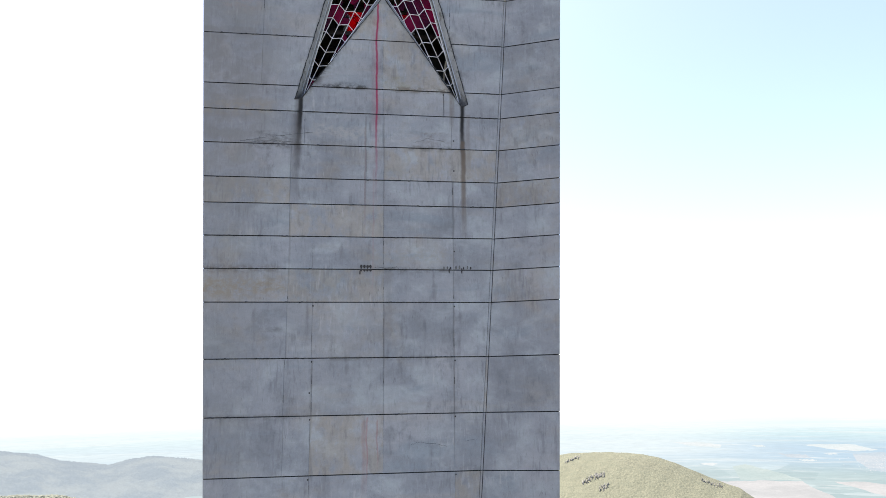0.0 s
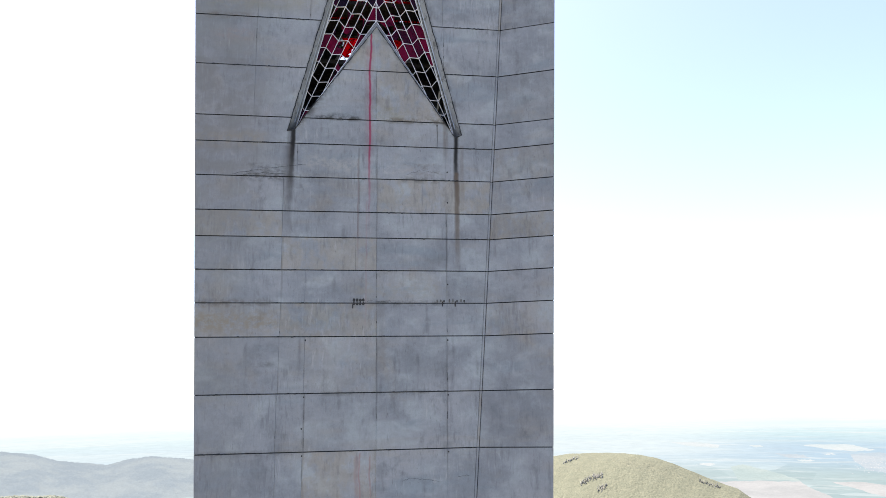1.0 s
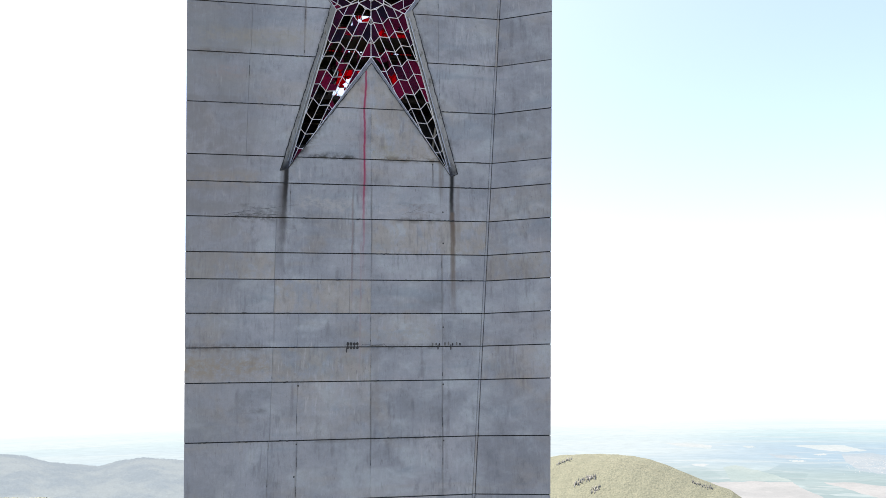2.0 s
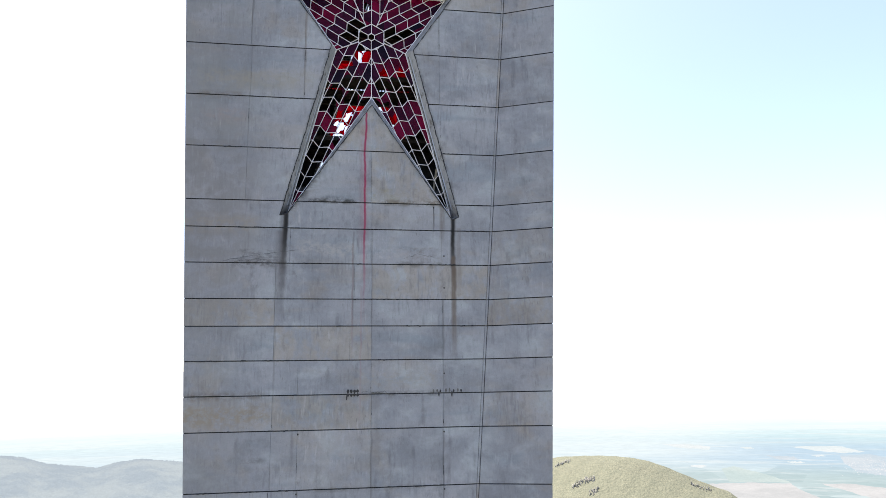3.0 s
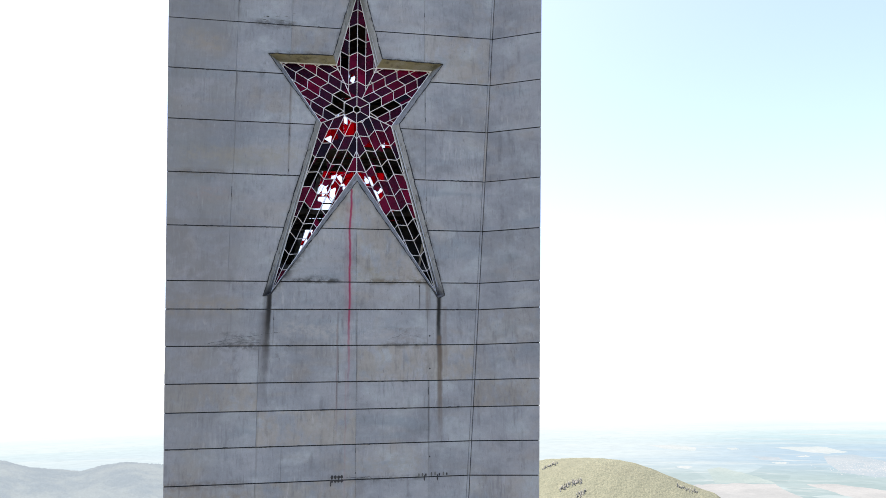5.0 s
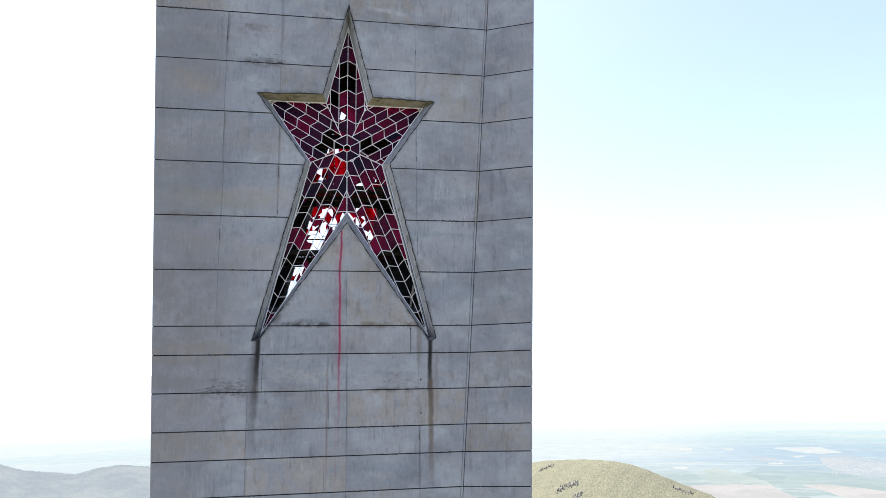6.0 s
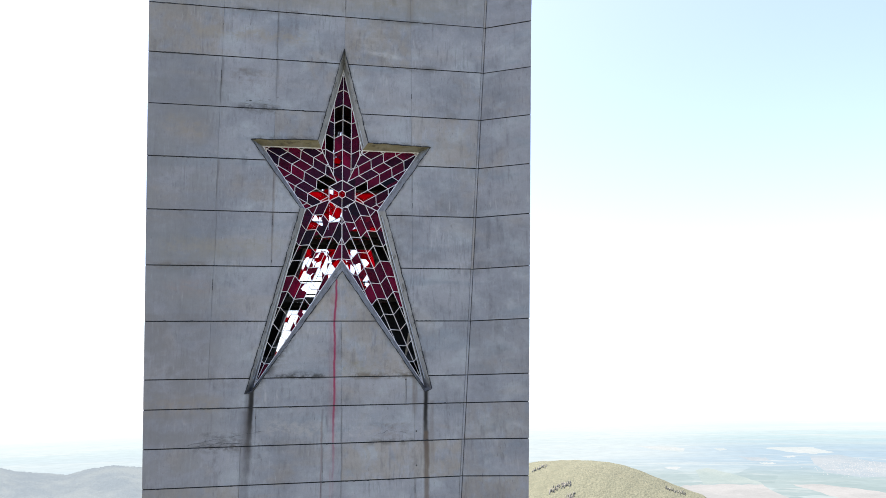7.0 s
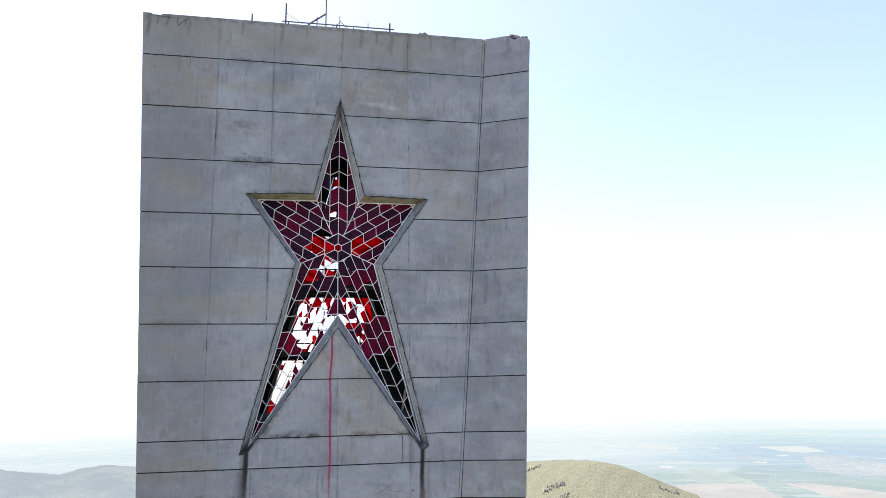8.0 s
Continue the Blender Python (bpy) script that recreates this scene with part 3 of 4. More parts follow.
wall_front = core_slab("front_wall", lambda z: ring(z, PANEL, SET + 0.04, lambda q: left_x(q) + 0.010, lambda q: fold_x(q) + 0.03), FOOT, HEAD, CUT_FRONT, mat_joint)
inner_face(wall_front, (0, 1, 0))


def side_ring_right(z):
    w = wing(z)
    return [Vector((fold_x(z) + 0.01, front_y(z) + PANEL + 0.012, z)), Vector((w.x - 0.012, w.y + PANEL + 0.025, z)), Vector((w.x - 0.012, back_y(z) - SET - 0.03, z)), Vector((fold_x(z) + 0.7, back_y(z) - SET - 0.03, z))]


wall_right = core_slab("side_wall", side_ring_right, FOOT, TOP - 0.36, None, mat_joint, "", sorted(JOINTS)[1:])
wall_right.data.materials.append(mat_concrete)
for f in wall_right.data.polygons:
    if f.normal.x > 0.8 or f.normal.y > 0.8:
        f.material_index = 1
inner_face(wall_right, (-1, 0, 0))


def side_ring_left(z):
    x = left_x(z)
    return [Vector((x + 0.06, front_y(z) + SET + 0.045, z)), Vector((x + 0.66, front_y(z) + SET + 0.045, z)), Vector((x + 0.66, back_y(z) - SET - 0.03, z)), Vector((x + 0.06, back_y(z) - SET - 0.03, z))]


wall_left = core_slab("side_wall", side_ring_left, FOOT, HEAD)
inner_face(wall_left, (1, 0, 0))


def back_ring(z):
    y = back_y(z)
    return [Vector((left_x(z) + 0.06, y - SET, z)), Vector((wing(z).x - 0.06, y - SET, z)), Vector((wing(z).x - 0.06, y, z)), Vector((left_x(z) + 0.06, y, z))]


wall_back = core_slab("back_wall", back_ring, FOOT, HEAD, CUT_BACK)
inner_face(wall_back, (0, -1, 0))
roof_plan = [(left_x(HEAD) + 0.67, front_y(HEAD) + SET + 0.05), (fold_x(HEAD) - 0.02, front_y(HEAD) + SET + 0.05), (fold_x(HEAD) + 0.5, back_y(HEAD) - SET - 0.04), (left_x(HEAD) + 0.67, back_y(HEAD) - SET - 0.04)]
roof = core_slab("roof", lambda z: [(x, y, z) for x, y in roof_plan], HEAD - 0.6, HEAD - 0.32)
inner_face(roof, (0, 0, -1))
shaft_plan = [(left_x(FOOT), front_y(FOOT)), (fold_x(FOOT), front_y(FOOT)), (wing(FOOT).x, wing(FOOT).y), (wing(FOOT).x, back_y(FOOT)), (left_x(FOOT), back_y(FOOT))]
shaft = core_slab("shaft", lambda z: [(x, y, z) for x, y in shaft_plan], -4.0, FOOT - 0.25, None, mat_concrete, "plain lower shaft of the concrete tower")


# lining of the two star openings, splayed from the wall's outline to the frame's
def star_reveal(flip):
    bm = bmesh.new()
    rings = []
    for outline, d in ((OUTER, 0.0), (LINING, SET), (LINING, SET + 0.10)):
        rings.append([bm.verts.new((x, (front_y(z) + d) if not flip else (back_y(z) - d), z)) for x, z in outline])
    n = len(OUTER)
    for r0, r1 in zip(rings, rings[1:]):
        for i in range(n):
            bm.faces.new((r0[i], r0[(i + 1) % n], r1[(i + 1) % n], r1[i]))
    # a drip edge behind the frame closes the lining against the wall
    outer2 = [bm.verts.new((x, (front_y(z) + SET + 0.10) if not flip else (back_y(z) - SET - 0.10), z)) for x, z in OUTER]
    for i in range(n):
        bm.faces.new((rings[2][i], rings[2][(i + 1) % n], outer2[(i + 1) % n], outer2[i]))
    bmesh.ops.remove_doubles(bm, verts=bm.verts, dist=0.0005)
    bmesh.ops.recalc_face_normals(bm, faces=bm.faces)
    return part("star_reveal", bm, mat_reveal, tower, "splayed reveal of the star opening, soffits tinted yellow")


reveal_front, reveal_back = star_reveal(False), star_reveal(True)
seam_rng = random.Random(77)
bm = bmesh.new()
for i, (x0, z0) in enumerate(OUTER):
    x1, z1 = OUTER[(i + 1) % len(OUTER)]
    n = max(2, int(math.hypot(x1 - x0, z1 - z0) / 0.16))
    pts = [face(x0 + (x1 - x0) * k / n + seam_rng.uniform(-0.012, 0.012), z0 + (z1 - z0) * k / n + seam_rng.uniform(-0.012, 0.012), 0.004) for k in range(n + 1)]
    for p, q in zip(pts, pts[1:]):
        hull_box(bm, p, q, seam_rng.uniform(0.012, 0.040), (0, 1, 0), 0.03)
part("mortar_seam", bm, mat_joint, reveal_front, "black crumbling seam round the star opening")

# ---- star windows ----
PITCH, ZIG, PHASE = 0.305, 0.16, 0.355
STEPS = (0.5625, 0.51, 0.587, 0.587, 0.51)      # rows along each arm: top, side, leg, leg, side


def clip_line(p, q, poly):
    """The stretch of p-q inside a convex outline (counter-clockwise), or None."""
    t0, t1 = 0.0, 1.0
    d = q - p
    for i, a in enumerate(poly):
        e = poly[(i + 1) % len(poly)] - a
        nrm = Vector((-e.y, e.x))
        den, num = nrm.dot(d), nrm.dot(p - a)
        if abs(den) < 1e-9:
            if num < 0:
                return None
            continue
        t = -num / den
        if den > 0:
            t0 = max(t0, t)
        else:
            t1 = min(t1, t)
    return (t0, t1) if t1 - t0 > 1e-4 else None


def clip_half(poly, a, b, keep_left=True):
    """A convex outline cut by the line a-b."""
    e = b - a
    nrm = Vector((-e.y, e.x)) * (1 if keep_left else -1)
    out = []
    for i, p in enumerate(poly):
        q = poly[(i + 1) % len(poly)]
        dp, dq = nrm.dot(p - a), nrm.dot(q - a)
        if dp >= 0:
            out.append(p)
        if dp * dq < 0:
            out.append(p + (q - p) * (dp / (dp - dq)))
    return out


def area(poly):
    return sum(p.x * poly[(i + 1) % len(poly)].y - poly[(i + 1) % len(poly)].x * p.y for i, p in enumerate(poly)) / 2


def ccw(poly):
    return poly if area(poly) > 0 else list(reversed(poly))


HEX_BIG = ccw([HUB + Vector((0.53 * math.sin(radians(60 * k)), 0.515 * math.cos(radians(60 * k)))) for k in range(6)])
HEX_SMALL = ccw([HUB + Vector((0.135 * math.sin(radians(60 * k)), 0.145 * math.cos(radians(60 * k)))) for k in range(6)])
STAR = [Vector(p) for p in INNER]
ARMS = [(9, 0, 1), (1, 2, 3), (3, 4, 5), (5, 6, 7), (7, 8, 9)]      # inner corner, tip, inner corner


def outside_hub(poly):
    """The convex pieces of an outline that lie outside the hub's hexagon."""
    pieces, rest = [], poly
    for i, a in enumerate(HEX_BIG):
        b = HEX_BIG[(i + 1) % 6]
        if len(rest) < 3:
            break
        o = clip_half(rest, a, b, False)
        if len(o) >= 3 and abs(area(o)) > 0.004:
            pieces.append(o)
        rest = clip_half(rest, a, b, True)
    return pieces


def arm_layout(k):
    """Bars (pairs of points) and panes (outlines) of one arm of the star."""
    ia, it, ib = ARMS[k]
    kite = ccw([HUB, STAR[ia], STAR[it], STAR[ib]])
    u = (STAR[it] - HUB).normalized()
    v = Vector((-u.y, u.x))
    reach = (STAR[it] - HUB).length + 1
    bars, panes = [], []

    def at(i, j):
        return HUB + v * (i * PITCH) + u * (PHASE + j * STEPS[k] + (ZIG if i % 2 == 0 else 0.0))

    def add(p, q):
        c = clip_line(p, q, kite)
        if not c:
            return
        s, e = p + (q - p) * c[0], p + (q - p) * c[1]
        h = clip_line(s, e, HEX_BIG)
        if h:
            if h[0] > 0.02:
                bars.append((s, s + (e - s) * h[0]))
            if h[1] < 0.98:
                bars.append((s + (e - s) * h[1], e))
        else:
            bars.append((s, e))

    for i in range(-8, 9):
        add(HUB + v * (i * PITCH), HUB + v * (i * PITCH) + u * reach)
        for j in range(-2, 16):
            add(at(i, j), at(i + 1, j))
            cell = ccw([at(i, j), at(i + 1, j), at(i + 1, j + 1), at(i, j + 1)])
            for n in range(4):
                if len(cell) >= 3:
                    cell = clip_half(cell, kite[n], kite[(n + 1) % 4])
            if len(cell) >= 3 and area(cell) > 0.004:
                panes.extend(outside_hub(cell))
    return bars, panes


def shrink(poly, s):
    c = sum(poly, Vector((0, 0))) / len(poly)
    return [c + (p - c) * s for p in poly]


def spot(poly):
    return sum(poly, Vector((0, 0))) / len(poly)


# panes of each arm (top, side, leg, leg, side) that have fallen out, that left splinters in the bars, and that are broken
FRONT_GONE = [
    {13, 14, 22, 23, 30, 31}, {5, 6, 7, 8, 9, 10, 16}, {11, 12, 13, 21, 22, 23, 24, 25, 26, 33, 36, 37, 38, 39, 40, 41, 45, 46, 50, 56},
    {4, 5, 10, 13, 14, 15, 16, 22, 23, 24, 25, 28, 36, 37, 38, 39, 49, 52}, {12, 13, 19, 25, 26},
]
FRONT_SPLINTERED = [set(), set(), {2, 7, 17, 18, 32}, {7, 9, 18, 19, 20, 31, 32, 33, 44, 45, 46, 47, 48, 55, 56, 58}, set()]
FRONT_BROKEN = [{20}, set(), {8, 9, 16, 43}, {17, 34, 35, 50, 51}, set()]
FRONT_HUB = {0, 6}
# panes coloured darker and more violet, with the mirrored sky painted in
VIOLET = [{4, 10, 16, 18, 24, 25, 27, 29, 33}, {12, 22, 23, 24, 32, 36}, {0, 1, 3, 5, 6, 14, 15, 28, 29, 42, 51, 54}, {0, 2, 3, 6, 8, 17, 29, 30, 42, 43, 53}, {8, 14, 20, 27, 31, 32}]
BACK_GONE = [
    {6, 13, 15}, {16, 23}, {1, 2, 8, 10, 11, 12, 17, 18, 21, 22, 23, 33, 34, 36, 37, 38, 46, 47, 48, 50, 57}, {15, 18, 29, 31, 45, 54}, {19},
]
BACK_SPLINTERED = [set(), set(), {7, 19, 32, 35, 45, 54}, {19, 44}, set()]
BACK_BROKEN = [{16, 18, 22}, {17, 24}, {6, 9, 16, 20, 30, 43, 44, 49}, {8, 16, 17, 30, 34}, {20}]
BACK_HUB = {4, 5}


def shard(poly, rng):
    """What is left of a broken pane: the outline cut by a jagged line."""
    c = spot(poly)
    ang = rng.uniform(0, math.tau)
    d = Vector((math.cos(ang), math.sin(ang)))
    a = c + Vector((-d.y, d.x)) * rng.uniform(-0.05, 0.08)
    out = clip_half(poly, a, a + d)
    if len(out) >= 3 and rng.random() < 0.6:
        ang += rng.uniform(0.6, 1.6)
        d = Vector((math.cos(ang), math.sin(ang)))
        out = clip_half(out, c + d * 0.03, c + d)
    return out


def star_window(name, label, plane, gone, splintered, broken, hub, glass, violet_glass, seed):
    """A star-shaped window: frame, lattice of each arm, hub, and panes. plane(x, z, d): a place d metres behind the frame's front."""
    win = thing(name, label, "window", "star windows of the tower")
    rng = random.Random(seed)
    outward = (plane(0, 60, 0.0) - plane(0, 60, 1.0)).normalized()

    def bar(bm, p, q, wide, deep, d=0.02):
        hull_box(bm, plane(p.x, p.y, d), plane(q.x, q.y, d), wide, outward, deep)

    bm = bmesh.new()
    for i, p in enumerate(STAR):
        bar(bm, p, STAR[(i + 1) % 10], 0.048, 0.07)
    part("frame", bm, mat_frame, win, "pale grey metal outer frame")
    # flashing strips along the reveal; a black strip paints the shadow gap to the frame
    for i in (0, 3, 6, 9):
        p, q = STAR[i], STAR[(i + 1) % 10]
        out = Vector(((q - p).y, -(q - p).x)).normalized()
        if (p + out - HUB).length < (p - HUB).length:
            out = -out
        bm = bmesh.new()
        bar(bm, p + (q - p) * 0.04 + out * 0.058, p + (q - p) * 0.96 + out * 0.055, 0.016, 0.06, -0.17)
        part("flashing", bm, mat_flashing, win, "thin blue-grey metal flashing strip")
        bm = bmesh.new()
        bar(bm, p + (q - p) * 0.03 + out * 0.036, p + (q - p) * 0.97 + out * 0.036, 0.022, 0.12, -0.06)
        part("gasket", bm, mat_joint, win, "black strip standing in for the shadow gap beside the frame")
    for k in range(5):
        bars, panes = arm_layout(k)
        bm = bmesh.new()
        for p, q in bars:
            bar(bm, p, q, 0.020, 0.025)
        a = STAR[ARMS[k][0]]
        c = clip_line(a, HUB, HEX_BIG)
        bar(bm, a, a + (HUB - a) * (c[0] if c else 1), 0.026, 0.035, 0.018)
        part("lattice", bm, mat_bar, win)
        for n, poly in enumerate(panes):
            c = spot(poly)
            if n in splintered[k] or n in broken[k]:
                # splinters left in the corners of the bars
                for m, v in enumerate(poly):
                    if rng.random() < 0.45:
                        before, after = poly[m - 1], poly[(m + 1) % len(poly)]
                        bit = ccw([v, v + (after - v) * rng.uniform(0.15, 0.75), v + (after - v) * 0.3 + (before - v) * rng.uniform(0.12, 0.3), v + (before - v) * rng.uniform(0.15, 0.6)])
                        if area(bit) > 0.003:
                            bm = bmesh.new()
                            prism(bm, [plane(p.x, p.y, 0.054) for p in bit], outward * -0.008)
                            bmesh.ops.recalc_face_normals(bm, faces=bm.faces)
                            part("glass_shard", bm, glass, win)
            if n in gone[k] or n in splintered[k]:
                continue
            cuts = [shard(poly, rng), shard(poly, rng)][:rng.choice((1, 2, 2))] if n in broken[k] else [shrink(poly, 0.985)]
            cuts = [q for q in cuts if len(q) >= 3 and abs(area(q)) > 0.003]
            tilt = Vector((rng.uniform(-0.004, 0.004), rng.uniform(-0.004, 0.004)))
            for layer, cut in enumerate(cuts):
                bm = bmesh.new()
                pts = [plane(p.x, p.y, 0.028 + 0.013 * layer + (p - c).dot(tilt) * 4) for p in cut]
                prism(bm, pts, outward * -0.008)
                bmesh.ops.recalc_face_normals(bm, faces=bm.faces)
                part("glass_pane", bm, violet_glass if n in VIOLET[k] else glass, win)
    bm = bmesh.new()
    for i in range(6):
        bar(bm, HEX_BIG[i], HEX_BIG[(i + 1) % 6], 0.024, 0.03)
        bar(bm, HEX_SMALL[i], HEX_SMALL[(i + 1) % 6], 0.024, 0.03)
        bar(bm, HEX_SMALL[i], HEX_BIG[i], 0.020, 0.025)
    part("hub", bm, mat_bar, win)
    for i in range(7):
        poly = HEX_SMALL if i == 6 else [HEX_SMALL[i], HEX_BIG[i], HEX_BIG[(i + 1) % 6], HEX_SMALL[(i + 1) % 6]]
        if i in hub:
            continue
        bm = bmesh.new()
        prism(bm, [plane(p.x, p.y, 0.028) for p in shrink(poly, 0.985)], outward * -0.008)
        bmesh.ops.recalc_face_normals(bm, faces=bm.faces)
        part("glass_pane", bm, violet_glass, win)
    return win


star_window("star_window", "tall ruby-glass star in a pale metal lattice, many panes missing", lambda x, z, d: Vector((x, front_y(z) + SET + 0.03 + d, z)), FRONT_GONE, FRONT_SPLINTERED, FRONT_BROKEN, FRONT_HUB, mat_glass, mat_sky_tinted_glass, 3)
star_window("star_window", "rear ruby-glass star with large broken gaps, seen through the tower", lambda x, z, d: Vector((2 * AXIS - x, back_y(z) - SET - 0.03 - d, z)), BACK_GONE, BACK_SPLINTERED, BACK_BROKEN, BACK_HUB, mat_back_glass, mat_back_glass, 8)


# ---- inside the tower: steel landings behind the star ----
def landing(z, label):
    ob = thing("steel_landing", label, "platform", "landings inside the tower")
    x0, x1 = left_x(z) + 0.75, fold_x(z) - 0.1
    face_y = front_y(z) + SET + 0.03
    y0, y1, y2, y3, y4 = (face_y + u for u in (0.75, 1.88, 1.98, 3.05, 3.28))
    for y in (y0, y2 + 0.12, y3 - 0.06):
        bm = bmesh.new()
        hull_box(bm, (x0, y, z - 0.09), (x1, y, z - 0.09), 0.10, (0, 0, 1), 0.16)
        part("beam", bm, mat_steel, ob)
    for ya, yb in ((y0, y1), (y2, y3)):
        bm = bmesh.new()
        prism(bm, [(x0, ya, z), (x1, ya, z), (x1, yb, z), (x0, yb, z)], Vector((0, 0, -0.012)))
        bmesh.ops.recalc_face_normals(bm, faces=bm.faces)
        part("deck_plate", bm, mat_steel, ob)
    bm = bmesh.new()
    n = 84
    for i in range(n + 1):
        x = x0 + (x1 - x0) * i / n
        hull_box(bm, (x, y1, z - 0.02), (x, y2, z - 0.02), 0.045, (0, 0, 1), 0.03)
        hull_box(bm, (x, y3, z - 0.02), (x, y4, z - 0.02), 0.04, (0, 0, 1), 0.03)
    hull_box(bm, (x0, y4, z - 0.03), (x1, y4, z - 0.03), 0.04, (0, 0, 1), 0.06)
    part("grating", bm, mat_steel, ob)
    for i in range(7):
        x = x0 + 0.4 + (x1 - x0 - 0.8) * i / 6
        bm = bmesh.new()
        hull_box(bm, (x, y4 + 0.045, z - 0.06), (x, y4 + 0.045, z + 1.05), 0.05)
        part("post", bm, mat_steel, ob)
    for h in (0.5, 1.02):
        bm = bmesh.new()
        hull_box(bm, (x0, y4 + 0.045, z + h), (x1, y4 + 0.045, z + h), 0.045)
        part("handrail", bm, mat_steel, ob)
    return ob


for z in (57.25, 59.65, 62.07, 64.5):
    landing(z, "dark rusty steel landing with slotted deck inside the tower")


# assumed slab, added to block the view through to the rear star's leg
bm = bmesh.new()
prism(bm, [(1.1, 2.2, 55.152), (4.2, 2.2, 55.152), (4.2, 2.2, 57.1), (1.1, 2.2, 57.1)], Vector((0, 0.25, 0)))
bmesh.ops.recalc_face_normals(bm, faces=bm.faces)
part("inner_wall", bm, mat_inside, tower, "dark slab added behind the star to keep one leg black")
# assumed floor, raised until it hides the rear star's feet
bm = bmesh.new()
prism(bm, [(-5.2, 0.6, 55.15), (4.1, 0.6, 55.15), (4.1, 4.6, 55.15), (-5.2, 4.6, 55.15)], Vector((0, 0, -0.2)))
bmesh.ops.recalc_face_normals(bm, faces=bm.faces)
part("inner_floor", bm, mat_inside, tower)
for x0, x1, y0, zt in ((2.38, 2.46, 0.32, 55.9), (2.75, 2.6, 0.36, 55.5)):
    plank = thing("timber_plank", "weathered loose timber plank leaning inside the tower", "plank", "planks inside the tower")
    bm = bmesh.new()
    hull_box(bm, (x0, y0 + 0.5, 55.16), (x1, front_y(zt) + SET + 0.12, zt), 0.075, (0, 1, 0), 0.035)
    part("board", bm, mat_wood, plank)


# ---- steelwork on the roof ----
def roof_railing():
    ob = thing("roof_railing", "dark bent steel railing and mast standing on the tower roof", "railing")
    z0, zr, y = HEAD - 0.33, 70.09, 1.0
    for x0, x1, z, wide in ((-2.2, 2.2, zr, 0.036), (-1.2, 2.2, zr - 0.34, 0.034)):
        bm = bmesh.new()
        hull_box(bm, (x0, y, z), (x1, y, z + 0.02), wide)
        part("rail", bm, mat_rail, ob)
    for x, top, wide in ((-2.06, 70.88, 0.07), (-1.95, 70.08, 0.05), (-1.19, 70.1, 0.05), (-0.86, 70.38, 0.05), (-0.74, 70.02, 0.05), (-0.51, 71.6, 0.06), (-0.09, 70.12, 0.07), (0.03, 70.52, 0.04), (0.58, 70.05, 0.05), (1.15, 70.32, 0.04), (1.88, 70.02, 0.05), (2.02, 70.36, 0.085), (2.2, 70.0, 0.04)):
        bm = bmesh.new()
        hull_box(bm, (x, y, z0), (x + 0.005, y, top), wide * 0.78)
        part("post", bm, mat_rail, ob)
    for a, b, wide in (((-1.2, y, 70.02), (-0.53, y, 70.55), 0.05), ((0.03, y, 70.3), (0.3, y, 70.03), 0.02), ((0.03, y, 70.2), (-0.25, y, 70.03), 0.015), ((-2.02, y, 70.45), (-1.4, y, 70.03), 0.012)):
        bm = bmesh.new()
        hull_box(bm, a, b, wide)
        part("brace", bm, mat_rail, ob)
    return ob


roof_railing()
mast = thing("lightning_rod", "thin dark steel rod standing on the tower roof", "rod")
bm = bmesh.new()
hull_box(bm, (-3.34, 1.0, HEAD - 0.33), (-3.33, 1.0, 70.30), 0.05)
part("rod", bm, mat_rail, mast)
bm = bmesh.new()
bmesh.ops.create_cone(bm, segments=10, radius1=0.11, radius2=0.07, depth=0.08, cap_ends=True, matrix=Matrix.Translation((-3.34, 1.0, HEAD - 0.28)))
part("base", bm, mat_rail, mast)

# ---- land ----
HILL = (1200 * math.sin(radians(20.2)), 1200 * math.cos(radians(20.2)) - 21)
RIDGE_AZ = [-60, -34, -29, -25.7, -23.6, -22.1, -18.8, -17.3, -15.9, -14.5, -12.1, -7, 0, 8, 20]
RIDGE_Z = [-88, -93, -98, -105, -120, -145, -166, -151, -144, -152, -166, -185, -205, -225, -240]
SPUR_AZ = [-60, -30, -25.3, -22, -19, -15, -12, -5, 10]
SPUR_Z = [-118, -121, -126, -136, -150, -165, -185, -220, -240]


def smooth(e0, e1, v):
    t = np.clip((v - e0) / (e1 - e0), 0, 1)
    return t * t * (3 - 2 * t)


def land_height(x, y):
    r = np.hypot(x, y)
    az = np.degrees(np.arctan2(x, y))
    h = -190 * smooth(60, 560, r) - 80 * smooth(900, 1800, r)
    d = np.hypot(x - HILL[0], y - HILL[1])
    dome = -56.8 - 69 * (1 - np.exp(-(d / 188) ** 3)) - 0.45 * np.maximum(d - 217, 0)
    h = np.maximum(h, dome)
    spur = np.interp(az, SPUR_AZ, SPUR_Z) - 0.0009 * (r - 1500) ** 2
    spur = np.where((az > -75) & (az < 15), spur, -400)
    h = np.maximum(h, spur)
    rough = 2.2 * np.sin(x * 0.031 + 1.3) * np.sin(y * 0.027) + 1.1 * np.sin(x * 0.083 + y * 0.061) + 0.6 * np.sin(x * 0.17 - y * 0.13)
    return h + rough * smooth(120, 500, r) * np.where(az > 5, 0.45, 1.0)


def ridge_height(x, y):
    r = np.hypot(x, y)
    az = np.degrees(np.arctan2(x, y))
    folds = 5 * np.sin(az * 2.1 + r * 0.006) * smooth(2600, 2200, r)
    rough = 1.2 * np.sin(x * 0.051 + 1.3) * np.sin(y * 0.047) + 0.7 * np.sin(x * 0.13 - y * 0.11)
    return np.interp(az, RIDGE_AZ, RIDGE_Z) - 0.00042 * (r - 2600) ** 2 * (1 + 1.5 * (r > 2600)) + folds + rough


